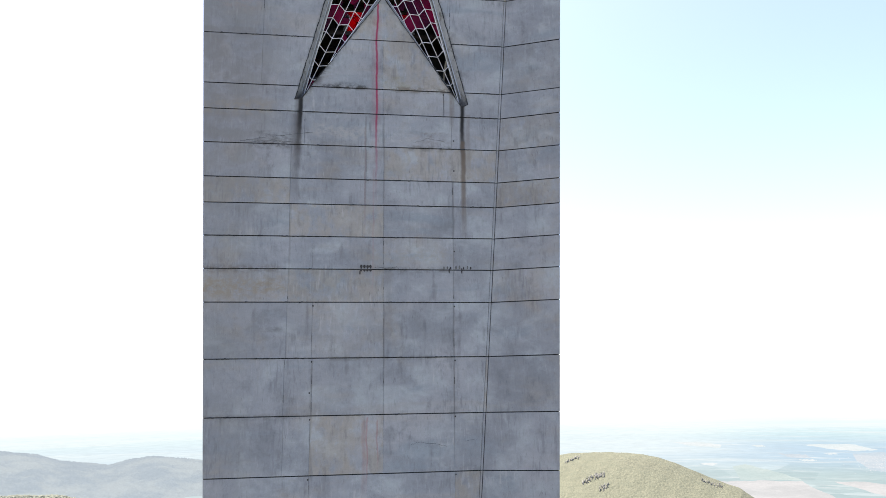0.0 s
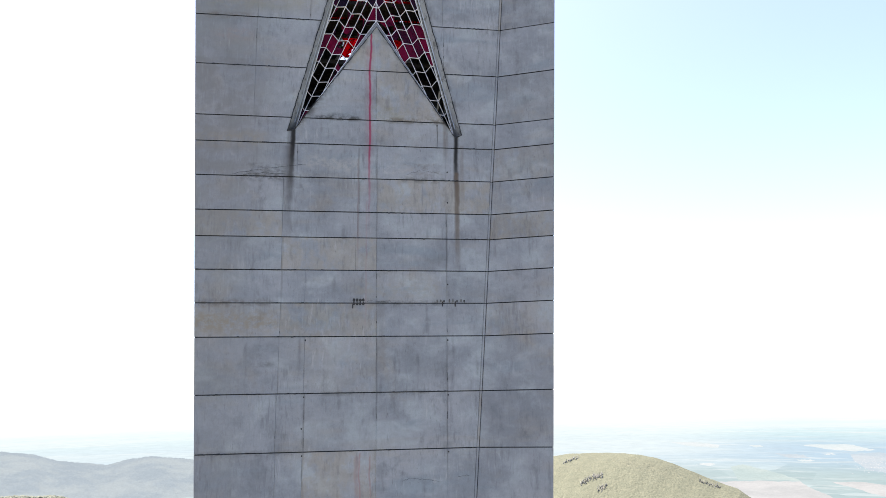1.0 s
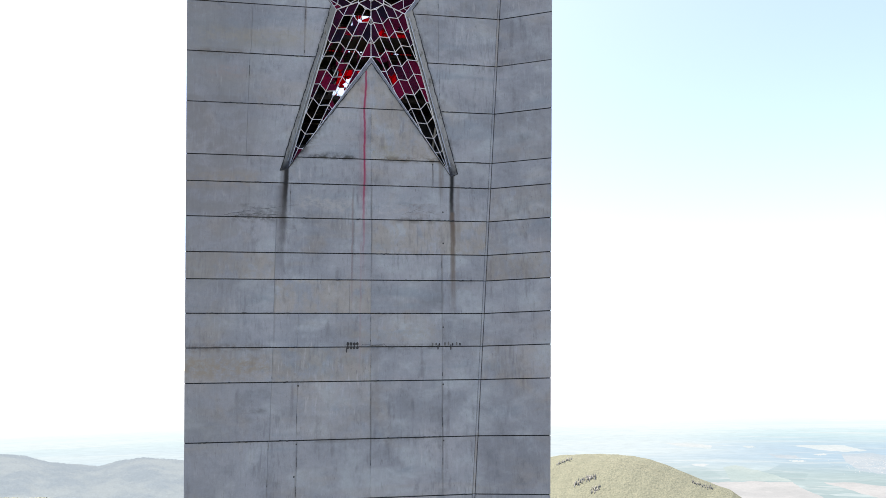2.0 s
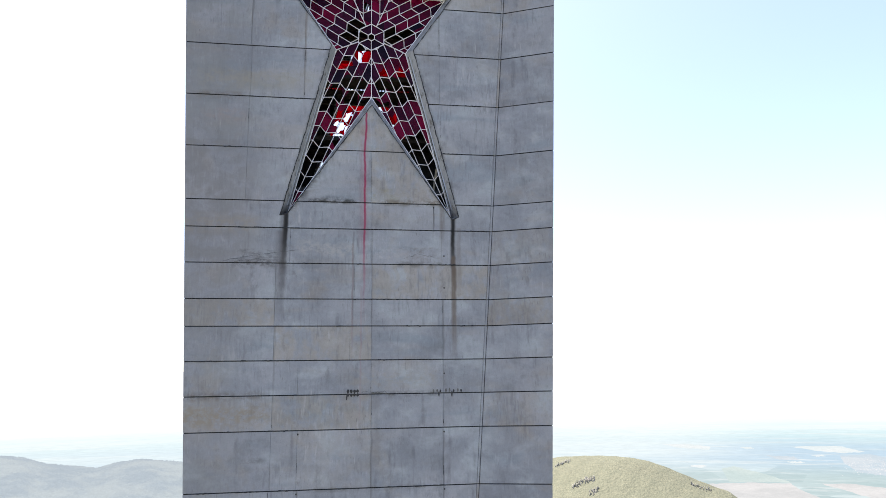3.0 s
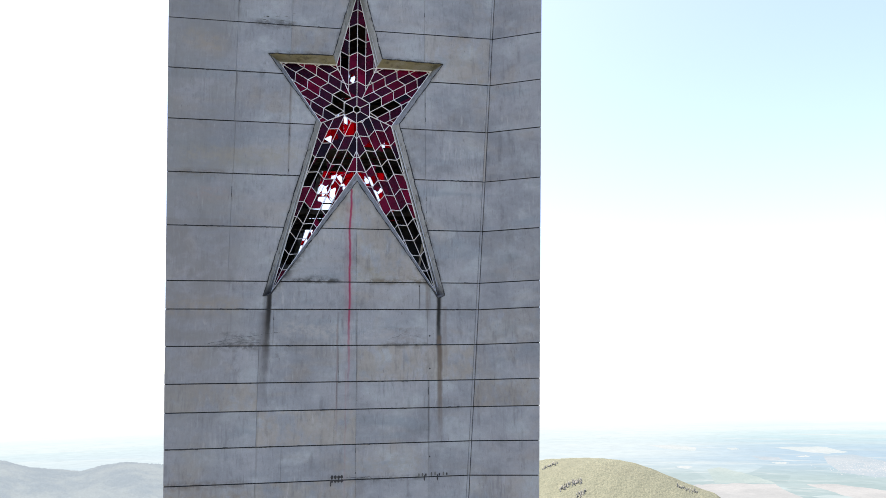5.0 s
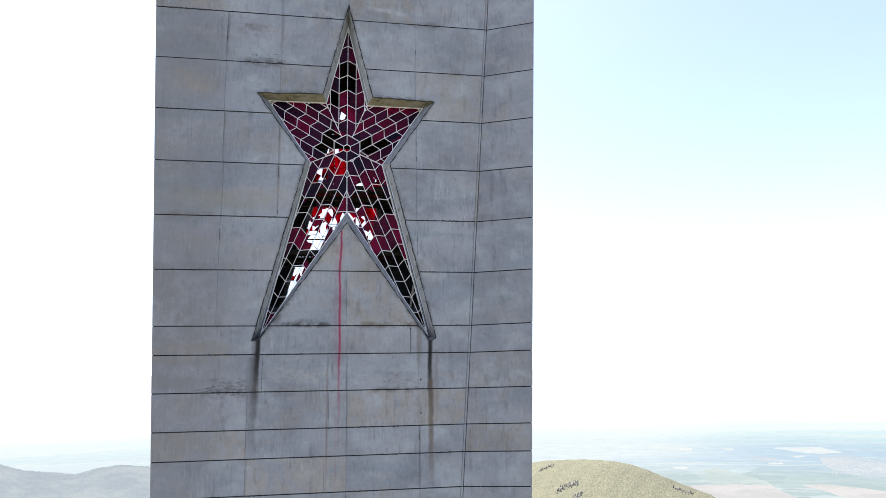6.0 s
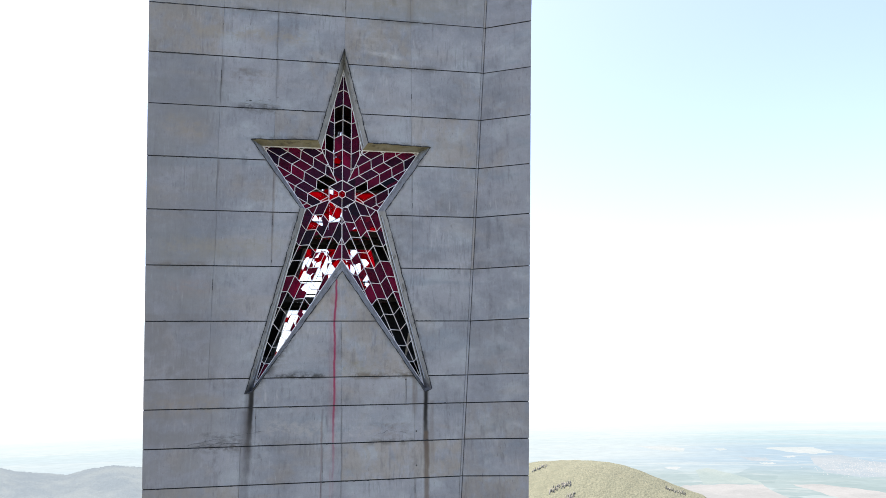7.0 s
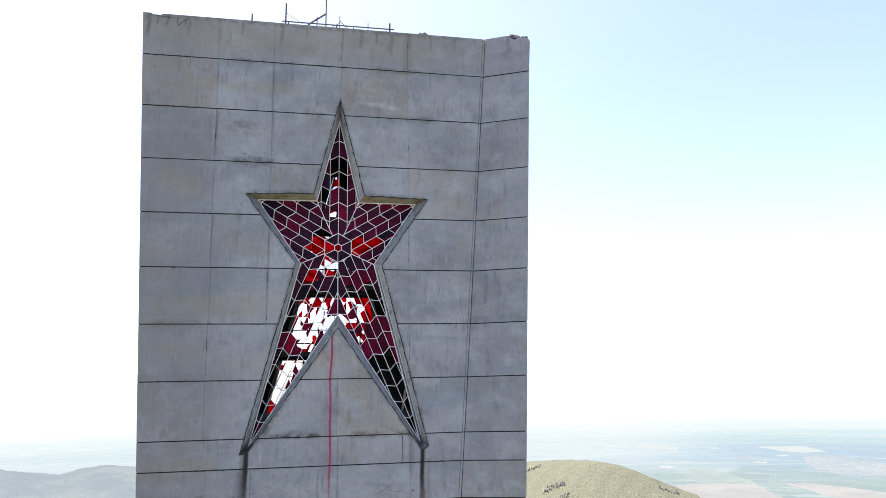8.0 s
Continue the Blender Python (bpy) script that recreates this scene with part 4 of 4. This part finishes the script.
def plain_height(x, y):
    r = np.hypot(x, y)
    # far rim rises above the horizon to stand in for white haze
    return -234 + 255 * np.clip((r - 2190) / 2720, 0, 1) ** 1.35 + 235 * smooth(4150, 4910, r)


def polar_sheet(name, radii, angles, height, material, label, kind="structure"):
    rr, aa = np.meshgrid(radii, np.radians(angles), indexing="ij")
    x, y = rr * np.sin(aa), rr * np.cos(aa)
    z = height(x, y)
    verts = np.stack([x, y, z], -1).reshape(-1, 3)
    nr, na = len(radii), len(angles)
    i, j = np.meshgrid(np.arange(nr - 1), np.arange(na - 1), indexing="ij")
    a = (i * na + j).ravel()
    faces = np.stack([a, a + 1, a + na + 1, a + na], -1)
    me = bpy.data.meshes.new(name)
    me.from_pydata(verts.tolist(), [], faces.tolist())
    me.materials.append(material)
    me.shade_smooth()
    ob = new(name, me)
    return tagged(ob, label, name.split("_")[-1], "", kind)


angles = np.concatenate([np.arange(-180, -40, 4.0), np.arange(-40, 46, 0.5), np.arange(46, 181, 3.0)])
angles[-1] = 180.0
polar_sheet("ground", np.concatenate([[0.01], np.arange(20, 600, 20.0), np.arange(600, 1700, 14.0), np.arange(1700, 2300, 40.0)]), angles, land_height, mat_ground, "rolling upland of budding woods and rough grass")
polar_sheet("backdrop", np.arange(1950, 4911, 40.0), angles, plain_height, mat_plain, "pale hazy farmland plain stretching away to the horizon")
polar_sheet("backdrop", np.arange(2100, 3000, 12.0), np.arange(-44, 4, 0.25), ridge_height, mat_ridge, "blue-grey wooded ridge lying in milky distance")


def field(corners, material):
    """A field on the far plain, from corners given as (azimuth, distance)."""
    ring_pts = []
    edge_jitter = random.Random(int(corners[0][1]))
    for (a0, r0), (a1, r1) in zip(corners, corners[1:] + corners[:1]):
        for k in range(8):
            a, r = radians(a0 + (a1 - a0) * k / 8), r0 + (r1 - r0) * k / 8 + edge_jitter.uniform(-9, 9)
            x, y = r * math.sin(a), r * math.cos(a)
            ring_pts.append((x, y, float(plain_height(np.array(x), np.array(y))) + 1.5))
    bm = bmesh.new()
    f = bm.faces.new([bm.verts.new(p) for p in ring_pts])
    f.normal_update()
    if f.normal.z < 0:
        f.normal_flip()
    bmesh.ops.triangulate(bm, faces=[f])
    ob = part("field", bm, material)
    return tagged(ob, "pale ploughed field far out on the hazy plain", "field", "fields on the plain", "structure")


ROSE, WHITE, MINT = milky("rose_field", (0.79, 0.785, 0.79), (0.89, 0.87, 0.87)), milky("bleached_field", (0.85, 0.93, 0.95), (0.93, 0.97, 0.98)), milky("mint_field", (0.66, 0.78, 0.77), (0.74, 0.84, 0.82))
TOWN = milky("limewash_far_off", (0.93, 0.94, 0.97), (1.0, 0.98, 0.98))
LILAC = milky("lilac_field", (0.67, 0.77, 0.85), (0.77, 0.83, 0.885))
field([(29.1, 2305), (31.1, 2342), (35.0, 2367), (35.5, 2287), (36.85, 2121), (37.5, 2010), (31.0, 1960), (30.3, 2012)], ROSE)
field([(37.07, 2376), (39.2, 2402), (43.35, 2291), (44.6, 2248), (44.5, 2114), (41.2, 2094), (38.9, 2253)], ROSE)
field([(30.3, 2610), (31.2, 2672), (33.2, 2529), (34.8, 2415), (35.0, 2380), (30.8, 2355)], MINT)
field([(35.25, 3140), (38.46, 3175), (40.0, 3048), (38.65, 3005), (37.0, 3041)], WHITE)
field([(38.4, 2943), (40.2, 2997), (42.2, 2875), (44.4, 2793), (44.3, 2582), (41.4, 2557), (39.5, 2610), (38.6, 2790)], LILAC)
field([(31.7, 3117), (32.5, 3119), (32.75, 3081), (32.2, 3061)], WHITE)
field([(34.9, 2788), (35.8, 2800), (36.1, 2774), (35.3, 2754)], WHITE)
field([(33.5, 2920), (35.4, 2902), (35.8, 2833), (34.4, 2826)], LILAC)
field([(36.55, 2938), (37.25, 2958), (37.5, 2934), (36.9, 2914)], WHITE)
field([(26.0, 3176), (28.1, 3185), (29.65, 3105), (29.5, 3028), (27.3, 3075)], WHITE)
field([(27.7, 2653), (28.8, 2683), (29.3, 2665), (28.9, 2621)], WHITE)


def ico(level):
    bm = bmesh.new()
    bmesh.ops.create_icosphere(bm, subdivisions=level, radius=1.0)
    v = np.array([p.co[:] for p in bm.verts])
    f = np.array([[q.index for q in p.verts] for p in bm.faces])
    bm.free()
    return v, f


def scatter(name, places, sizes, shape, material, label, category, seed, tall=1.0, lump=0.28):
    """Many crowns as one mesh: each is a lumpy copy of a small shape."""
    v, f = shape
    rng = np.random.default_rng(seed)
    n = len(places)
    lumps = 1 + lump * rng.standard_normal((n, len(v)))
    turn = rng.uniform(0, math.tau, n)
    c, s = np.cos(turn), np.sin(turn)
    pts = v[None] * lumps[..., None]
    x = pts[..., 0] * c[:, None] - pts[..., 1] * s[:, None]
    y = pts[..., 0] * s[:, None] + pts[..., 1] * c[:, None]
    pts = np.stack([x, y, pts[..., 2] * tall], -1) * sizes[:, None, None] + places[:, None, :]
    faces = f[None] + (np.arange(n) * len(v))[:, None, None]
    me = bpy.data.meshes.new(name)
    me.from_pydata(pts.reshape(-1, 3).tolist(), [], faces.reshape(-1, 3).tolist())
    me.shade_smooth()
    me.materials.append(material)
    return tagged(new(name, me), label, category, "", "stuff")


def wooded(seed, count, az, dist, height=None):
    rng = np.random.default_rng(seed)
    a = np.radians(rng.uniform(*az, count))
    r = np.sqrt(rng.uniform(dist[0] ** 2, dist[1] ** 2, count))
    x, y = r * np.sin(a), r * np.cos(a)
    size = rng.uniform(1.3, 2.9, count)
    return np.stack([x, y, (height or land_height)(x, y) + size * 0.35], -1), size


def canopy(name, az, dist, step, spacing, depth, height, material, label, seed):
    """A closed wood seen from far off: one sheet whose surface is made of thousands of small crowns."""
    rng = np.random.default_rng(seed)
    mid = (dist[0] + dist[1]) / 2
    a = np.radians(np.arange(az[0], az[1], math.degrees(step / mid)))
    r = np.arange(dist[0], dist[1], step)
    rr, aa = np.meshgrid(r, a, indexing="ij")
    u, v = rr / spacing, aa * mid / spacing
    n = 2048
    jx, jy, lift = rng.uniform(0, 1, (n, n)), rng.uniform(0, 1, (n, n)), rng.uniform(0.0, 0.5, (n, n))
    iu, iv = np.floor(u).astype(int), np.floor(v).astype(int)
    top = np.full(u.shape, -9.0)
    for du in (-1, 0, 1):
        for dv in (-1, 0, 1):
            ku, kv = (iu + du) % n, (iv + dv) % n
            d2 = (iu + du + jx[ku, kv] - u) ** 2 + (iv + dv + jy[ku, kv] - v) ** 2
            top = np.maximum(top, lift[ku, kv] - d2)
    x, y = rr * np.sin(aa), rr * np.cos(aa)
    z = height(x, y) + depth * (top + 1.0)
    na = len(a)
    k = (np.arange(len(r) - 1)[:, None] * na + np.arange(na - 1)[None, :]).ravel()
    me = bpy.data.meshes.new(name)
    me.from_pydata(np.stack([x, y, z], -1).reshape(-1, 3).tolist(), [], np.stack([k, k + 1, k + na + 1, k + na], -1).tolist())
    me.materials.append(material)
    me.shade_smooth()
    return tagged(new(name, me), label, "wood", "", "stuff")


canopy("deciduous_wood", (15.0, 34.8), (930, 1330), 0.95, 2.9, 1.15, land_height, mat_wood_spring, "dense olive-green spring wood covering the rounded hill", 6)
p, s = wooded(9, 16000, (-30, -12), (1280, 1600))
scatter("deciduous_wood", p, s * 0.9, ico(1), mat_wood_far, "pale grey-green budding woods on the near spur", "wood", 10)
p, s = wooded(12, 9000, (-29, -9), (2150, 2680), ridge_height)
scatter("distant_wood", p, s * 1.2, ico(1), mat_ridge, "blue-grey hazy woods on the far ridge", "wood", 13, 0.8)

# the town on the plain
town_rng = np.random.default_rng(31)
town_a, town_r = np.radians(41.3 + 1.35 * town_rng.standard_normal(520)), 2735 + 75 * town_rng.standard_normal(520)
town_x, town_y = town_r * np.sin(town_a), town_r * np.cos(town_a)
p = np.stack([town_x, town_y, plain_height(town_x, town_y) + 2.0], -1)
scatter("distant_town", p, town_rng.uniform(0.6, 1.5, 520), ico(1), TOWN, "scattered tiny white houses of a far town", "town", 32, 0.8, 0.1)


def conifer_belt(start, end, wide, count, seed):
    """A belt of conifers on the hill between two places (azimuth, distance)."""
    rng = np.random.default_rng(seed)
    (a0, r0), (a1, r1) = start, end
    t = rng.uniform(0, 1, count)
    a, r = np.radians(a0 + (a1 - a0) * t), r0 + (r1 - r0) * t + rng.normal(0, wide, count)
    x, y = r * np.sin(a), r * np.cos(a)
    size = rng.uniform(0.7, 1.45, count)
    bm = bmesh.new()
    bmesh.ops.create_cone(bm, segments=7, radius1=1.0, radius2=0.05, depth=2.0, cap_ends=True)
    bmesh.ops.triangulate(bm, faces=bm.faces)
    v = np.array([q.co[:] for q in bm.verts])
    f = np.array([[q.index for q in w.verts] for w in bm.faces])
    bm.free()
    z = land_height(x, y) + size * 2.0
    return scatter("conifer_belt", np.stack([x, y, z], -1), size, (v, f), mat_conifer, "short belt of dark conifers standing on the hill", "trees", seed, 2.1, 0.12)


conifer_belt((18.98, 1031), (20.8, 1051), 3.5, 120, 21)
conifer_belt((20.3, 1010), (21.1, 1021), 3.0, 34, 22)
conifer_belt((17.6, 1106), (18.9, 1136), 3.0, 44, 23)
conifer_belt((28.2, 1128), (29.8, 1140), 5.0, 55, 24)

# ---- cast panels of the tower's face ----
GAP, HAIR = 0.025, 0.0035
JAMB = 0.085          # narrow strip beside the fold
UPRIGHTS = {0: (-4.13, -2.28, 0.07, 2.46), 1: (-4.13, -2.28, 0.07, 2.47), 2: (-4.13, -2.27, 0.07, 2.48), 3: (-4.13, -2.29, 2.48), 4: (-4.12, -2.27, 2.50), 5: (-4.08, -2.26, 2.50), 6: (-4.11, 2.52), 7: (-4.11, 0.10, 2.53),
            8: (0.13, 2.27), 9: (-2.6, 0.14, 2.55), 10: (-3.04, -0.44, 0.15), 11: (-3.04, -0.5, 0.15, 2.57), 12: (-3.03, -0.56, 0.15, 2.57), 13: (-2.23, 0.15, 2.57), 14: (-3.02, 0.17, 2.57), 15: (-3.03, -2.2, 0.17, 2.56), 16: (-3.07, -2.17, 0.18, 2.56), 17: (-3.05, -2.2, 0.18, 2.55)}
rng = random.Random(11)
levels = [TOP] + JOINTS


def chip(a, b, spans, rng):
    """An edge from a to b with bits broken out: spans of (start, end, depth) along it."""
    pts = []
    for s, e, depth in spans:
        n = 6
        for i in range(n + 1):
            t = s + (e - s) * i / n
            dip = 0 if i in (0, n) and 0.001 < t < 0.999 else depth * rng.uniform(0.55, 1.0)
            pts.append(a + (b - a) * t - Vector((0, 0, dip)))
    return pts


for i in range(len(levels) - 1):
    z1, z0 = levels[i] - (GAP / 2 if i else 0), levels[i + 1] + GAP / 2
    zm = (z0 + z1) / 2
    xs = [None, *UPRIGHTS.get(i, (-2.2, 0.15, 2.55)), None]
    for a, b in zip(xs, xs[1:]):
        off = rng.uniform(-0.004, 0.006)

        def edge(v, z, side):
            if v is not None:
                return v + HAIR / 2 * side
            return left_x(z) if side > 0 else fold_x(z) - JAMB - 0.010

        corners = [face(edge(a, z0, 1), z0, off), face(edge(b, z0, -1), z0, off), face(edge(b, z1, -1), z1, off), face(edge(a, z1, 1), z1, off)]
        if i == 0 and a is None:
            corners = corners[:3] + chip(corners[2], corners[3], [(0.74, 0.90, 0.07)], rng) + [corners[3]]
        bm = bmesh.new()
        prism(bm, corners, Vector((0, PANEL - off, 0)), 0.005)
        x_lo, x_hi = corners[0].x, corners[1].x
        touches = z1 > 53.9 and z0 < 66.0 and x_hi > AXIS - 3.2 and x_lo < AXIS + 3.2
        if touches:
            for piece in loose_pieces(cut_mesh(bm, CUT_FRONT)):
                panel_part(piece, face_material(zm), wall_front, Vector((0, -1, 0)))
        else:
            bmesh.ops.recalc_face_normals(bm, faces=bm.faces)
            panel_part(bm, face_material(zm), wall_front, Vector((0, -1, 0)))
    # strip beside the fold
    bm = bmesh.new()
    prism(bm, [face(fold_x(z0) - JAMB, z0, 0.012), face(fold_x(z0) - 0.012, z0, 0.012), face(fold_x(z1) - 0.012, z1, 0.012), face(fold_x(z1) - JAMB, z1, 0.012)], Vector((0, PANEL - 0.012, 0)), 0.008)
    bmesh.ops.recalc_face_normals(bm, faces=bm.faces)
    part("corner_strip", bm, face_material(zm), wall_front)
    # wing
    f0, f1 = face(fold_x(z0) + 0.008, z0), face(fold_x(z1) + 0.008, z1)
    w0, w1 = wing(z0), wing(z1)
    nrm = (w0 - f0).cross(f1 - f0).normalized()
    if nrm.y < 0:
        nrm = -nrm
    corners = [f0, w0, w1, f1]
    if i == 0:
        broken = ((0, 0.36), (0.02, 0.29), (0.06, 0.23), (0.11, 0.18), (0.16, 0.145), (0.21, 0.13), (0.26, 0.14), (0.30, 0.18), (0.34, 0.21), (0.38, 0.17), (0.42, 0.12), (0.45, 0.05), (0.48, 0.02), (0.5, 0.0))
        corners = [f0, w0] + [w1 + (f1 - w1) * t - Vector((0, 0, d)) for t, d in broken] + [f1]
    off = rng.uniform(-0.004, 0.006)
    bm = bmesh.new()
    prism(bm, [c + nrm * off for c in corners], Vector((0, PANEL + 0.005, 0)), 0.005)
    bmesh.ops.recalc_face_normals(bm, faces=bm.faces)
    panel_part(bm, mat_concrete, wall_right, -nrm)

# crumbled mortar and dirt along the joints
crumb_rng = random.Random(91)


def in_star(x, z):
    inside = False
    for (x0, z0), (x1, z1) in zip(OUTER, OUTER[1:] + OUTER[:1]):
        if (z0 > z) != (z1 > z) and x < x0 + (z - z0) / (z1 - z0) * (x1 - x0):
            inside = not inside
    return inside


def crumbs(bm, start, end, thick, often):
    """Short ragged bits along a line on the face, from (x, z) to (x, z)."""
    (x0, z0), (x1, z1) = start, end
    n = max(3, int(math.hypot(x1 - x0, z1 - z0) / 0.075))
    on = False
    for k in range(n):
        if crumb_rng.random() < 0.25:
            on = crumb_rng.random() < often
        xa, za = x0 + (x1 - x0) * k / n, z0 + (z1 - z0) * k / n
        xb, zb = x0 + (x1 - x0) * (k + 1.05) / n, z0 + (z1 - z0) * (k + 1.05) / n
        if not on or in_star(xa, za) or in_star(xb, zb):
            continue
        lift = crumb_rng.uniform(-0.008, 0.008)
        hull_box(bm, face(xa, za + lift, 0.0), face(xb, zb + lift, 0.0), thick * crumb_rng.uniform(0.5, 1.3), (0, 1, 0), 0.018)


bm = bmesh.new()
for i, z in enumerate(JOINTS[:17]):
    crumbs(bm, (left_x(z) + 0.05, z), (fold_x(z) - 0.12, z), 0.032, 0.22)
    for x in UPRIGHTS.get(i, ()):
        crumbs(bm, (x, levels[i] - 0.05), (x, levels[i] - (levels[i] - z) * crumb_rng.uniform(0.3, 0.95)), 0.012, 0.12)
        crumbs(bm, (x, z + 0.05), (x, z + (levels[i] - z) * crumb_rng.uniform(0.2, 0.6)), 0.014, 0.2)
tagged(part("crumbled_mortar", bm, mat_joint, wall_front), kind="stuff")

for me in (CUT_FRONT, CUT_BACK):
    bpy.data.meshes.remove(me)

# ---- small marks on the face ----
def mark(name, x, z, wide, high, parent, proud=0.004, sides=8):
    bm = bmesh.new()
    pts = [face(x + wide / 2 * math.cos(math.tau * k / sides + 0.4) * rng.uniform(0.8, 1.1), z + high / 2 * math.sin(math.tau * k / sides + 0.4) * rng.uniform(0.8, 1.1), -0.004 - proud) for k in range(sides)]
    prism(bm, pts, Vector((0, proud + 0.003, 0)))
    bmesh.ops.recalc_face_normals(bm, faces=bm.faces)
    return part(name, bm, mat_ink, parent)


for x, z in ((-2.19, 44.9), (-2.21, 43.05), (-2.23, 41.18), (-2.18, 46.74), (2.59, 46.72), (2.59, 44.9), (2.585, 43.06), (2.58, 41.2), (2.6, 48.62), (2.62, 52.6), (2.62, 51.5), (-2.24, 43.9), (2.27, 54.3)):
    mark("bolt_hole", x, z, 0.055, 0.065, wall_front)
daub = thing("painted_marks", "black daubs of paint in two rows along a concrete joint", "graffiti")
for k in range(4):
    for z in (48.075, 47.955):
        mark("daub", -0.60 + k * 0.108 + rng.uniform(-0.012, 0.012), z, 0.10, 0.12, daub)
mark("drip", -0.64, 47.87, 0.05, 0.16, daub)
scrawl = thing("painted_marks", "small dark illegible scrawl painted along a concrete joint", "graffiti")
for x in (2.24, 2.36, 2.47, 2.66, 2.78, 2.92, 3.06, 3.17):
    mark("stroke", x, 48.06 + rng.uniform(-0.02, 0.02), 0.06, rng.uniform(0.10, 0.16), scrawl).data.materials[0] = rng.choice((mat_ink, mat_faded, mat_faded))
for x, h in ((2.42, 0.2), (2.86, 0.22)):
    mark("drip", x, 47.95, 0.05, h, scrawl)
faded = thing("painted_marks", "thin dark illegible scrawl near the top edge of the tower", "graffiti")
for x0, z0, x1, z1 in ((-6.05, 68.52, -5.55, 68.47), (-5.95, 68.5, -6.0, 68.22), (-5.62, 68.55, -5.68, 68.2), (-5.35, 68.5, -5.32, 68.2), (-5.32, 68.2, -5.05, 68.48), (-5.05, 68.48, -5.1, 68.22)):
    x0, x1, z0, z1 = x0 - 0.22, x1 - 0.22, z0 + 0.11, z1 + 0.11
    bm = bmesh.new()
    hull_box(bm, face(x0, z0, -0.012), face(x1, z1, -0.012), 0.010, (0, 1, 0), 0.012)
    part("stroke", bm, mat_faded, faded)


# ---- cracks, broken edges, loose stone ----
def crack(points, wide):
    """A jagged dark crack across the face through the given (x, z)."""
    bm = bmesh.new()
    line = []
    for (x0, z0), (x1, z1) in zip(points, points[1:]):
        for k in range(7):
            t = k / 7
            line.append((x0 + (x1 - x0) * t, z0 + (z1 - z0) * t + rng.uniform(-0.022, 0.022)))
    line.append(points[-1])
    for (x0, z0), (x1, z1) in zip(line, line[1:]):
        hull_box(bm, face(x0, z0, -0.004), face(x1, z1, -0.004), wide * rng.uniform(0.1, 0.7), (0, 1, 0), 0.006)
    return part("crack", bm, mat_joint, wall_front)


crack([(1.05, 42.18), (1.35, 42.26), (1.75, 42.2), (2.35, 42.1)], 0.014)
crack([(2.9, 42.25), (3.3, 42.3)], 0.012)
crack([(-4.75, 52.36), (-4.0, 52.5), (-3.2, 52.62), (-2.3, 52.75)], 0.012)
crack([(-4.4, 52.34), (-3.7, 52.42), (-3.05, 52.4)], 0.016)
crack([(1.2, 52.48), (1.7, 52.66), (2.3, 52.55)], 0.010)
spall_rng = random.Random(57)
for k in range(11):
    chip_mark = mark("spall", spall_rng.uniform(-3.3, -2.2), 63.62 + 0.5 * spall_rng.random() ** 1.5, spall_rng.uniform(0.05, 0.20), spall_rng.uniform(0.010, 0.026), wall_front)
    chip_mark.data.materials[0] = (mat_rough, mat_concrete, mat_joint, mat_rough)[k % 4]
crack([(0.2, 48.02), (0.6, 48.06), (0.75, 47.95)], 0.014)
crack([(-0.15, 48.05), (0.25, 48.03)], 0.02)


def rubble(name, centre, size, material, parent, seed):
    """A rough lump of broken concrete."""
    v, f = ico(2)
    r2 = np.random.default_rng(seed)
    bm = bmesh.new()
    vs = [bm.verts.new(Vector(centre) + Vector((p[0] * size[0], p[1] * size[1], p[2] * size[2])) * r2.uniform(0.65, 1.15)) for p in v]
    for q in f:
        bm.faces.new([vs[k] for k in q])
    return part(name, bm, material, parent)


def wing_point(t, z, d=0.0):
    a, b = face(fold_x(z), z), wing(z)
    p = a + (b - a) * t
    return (p.x, p.y + d, z)


edge_rng = random.Random(23)
for k in range(26):
    t = 0.53 + 0.42 * (k % 13 + edge_rng.random()) / 13
    top = 0.10 * math.sin(math.pi * min(1, (t - 0.5) / 0.3)) - 0.42 * max(0, t - 0.78)
    size = edge_rng.uniform(0.06, 0.12)
    rubble("broken_edge", wing_point(t, TOP + top - size * 0.8 - edge_rng.uniform(0, 0.10), 0.10 + 0.12 * (k // 13)), (size * 1.2, 0.10, size), mat_rough, wall_right, 40 + k)
for k, (x, drop) in enumerate(((-6.55, 0.05), (-6.42, 0.10), (-6.3, 0.07), (-6.16, 0.11), (-6.02, 0.06))):
    rubble("broken_edge", (x, front_y(TOP) + 0.06, TOP - drop - 0.03), (0.10, 0.05, 0.05), mat_pale if k % 2 else mat_rough, wall_front, 80 + k)
stone = thing("loose_stone", "pale loose lump of concrete lying on the parapet", "stone")
rubble("lump", (3.05, front_y(TOP) + 0.13, TOP - 0.04 + 0.08), (0.20, 0.13, 0.10), mat_concrete, stone, 61)
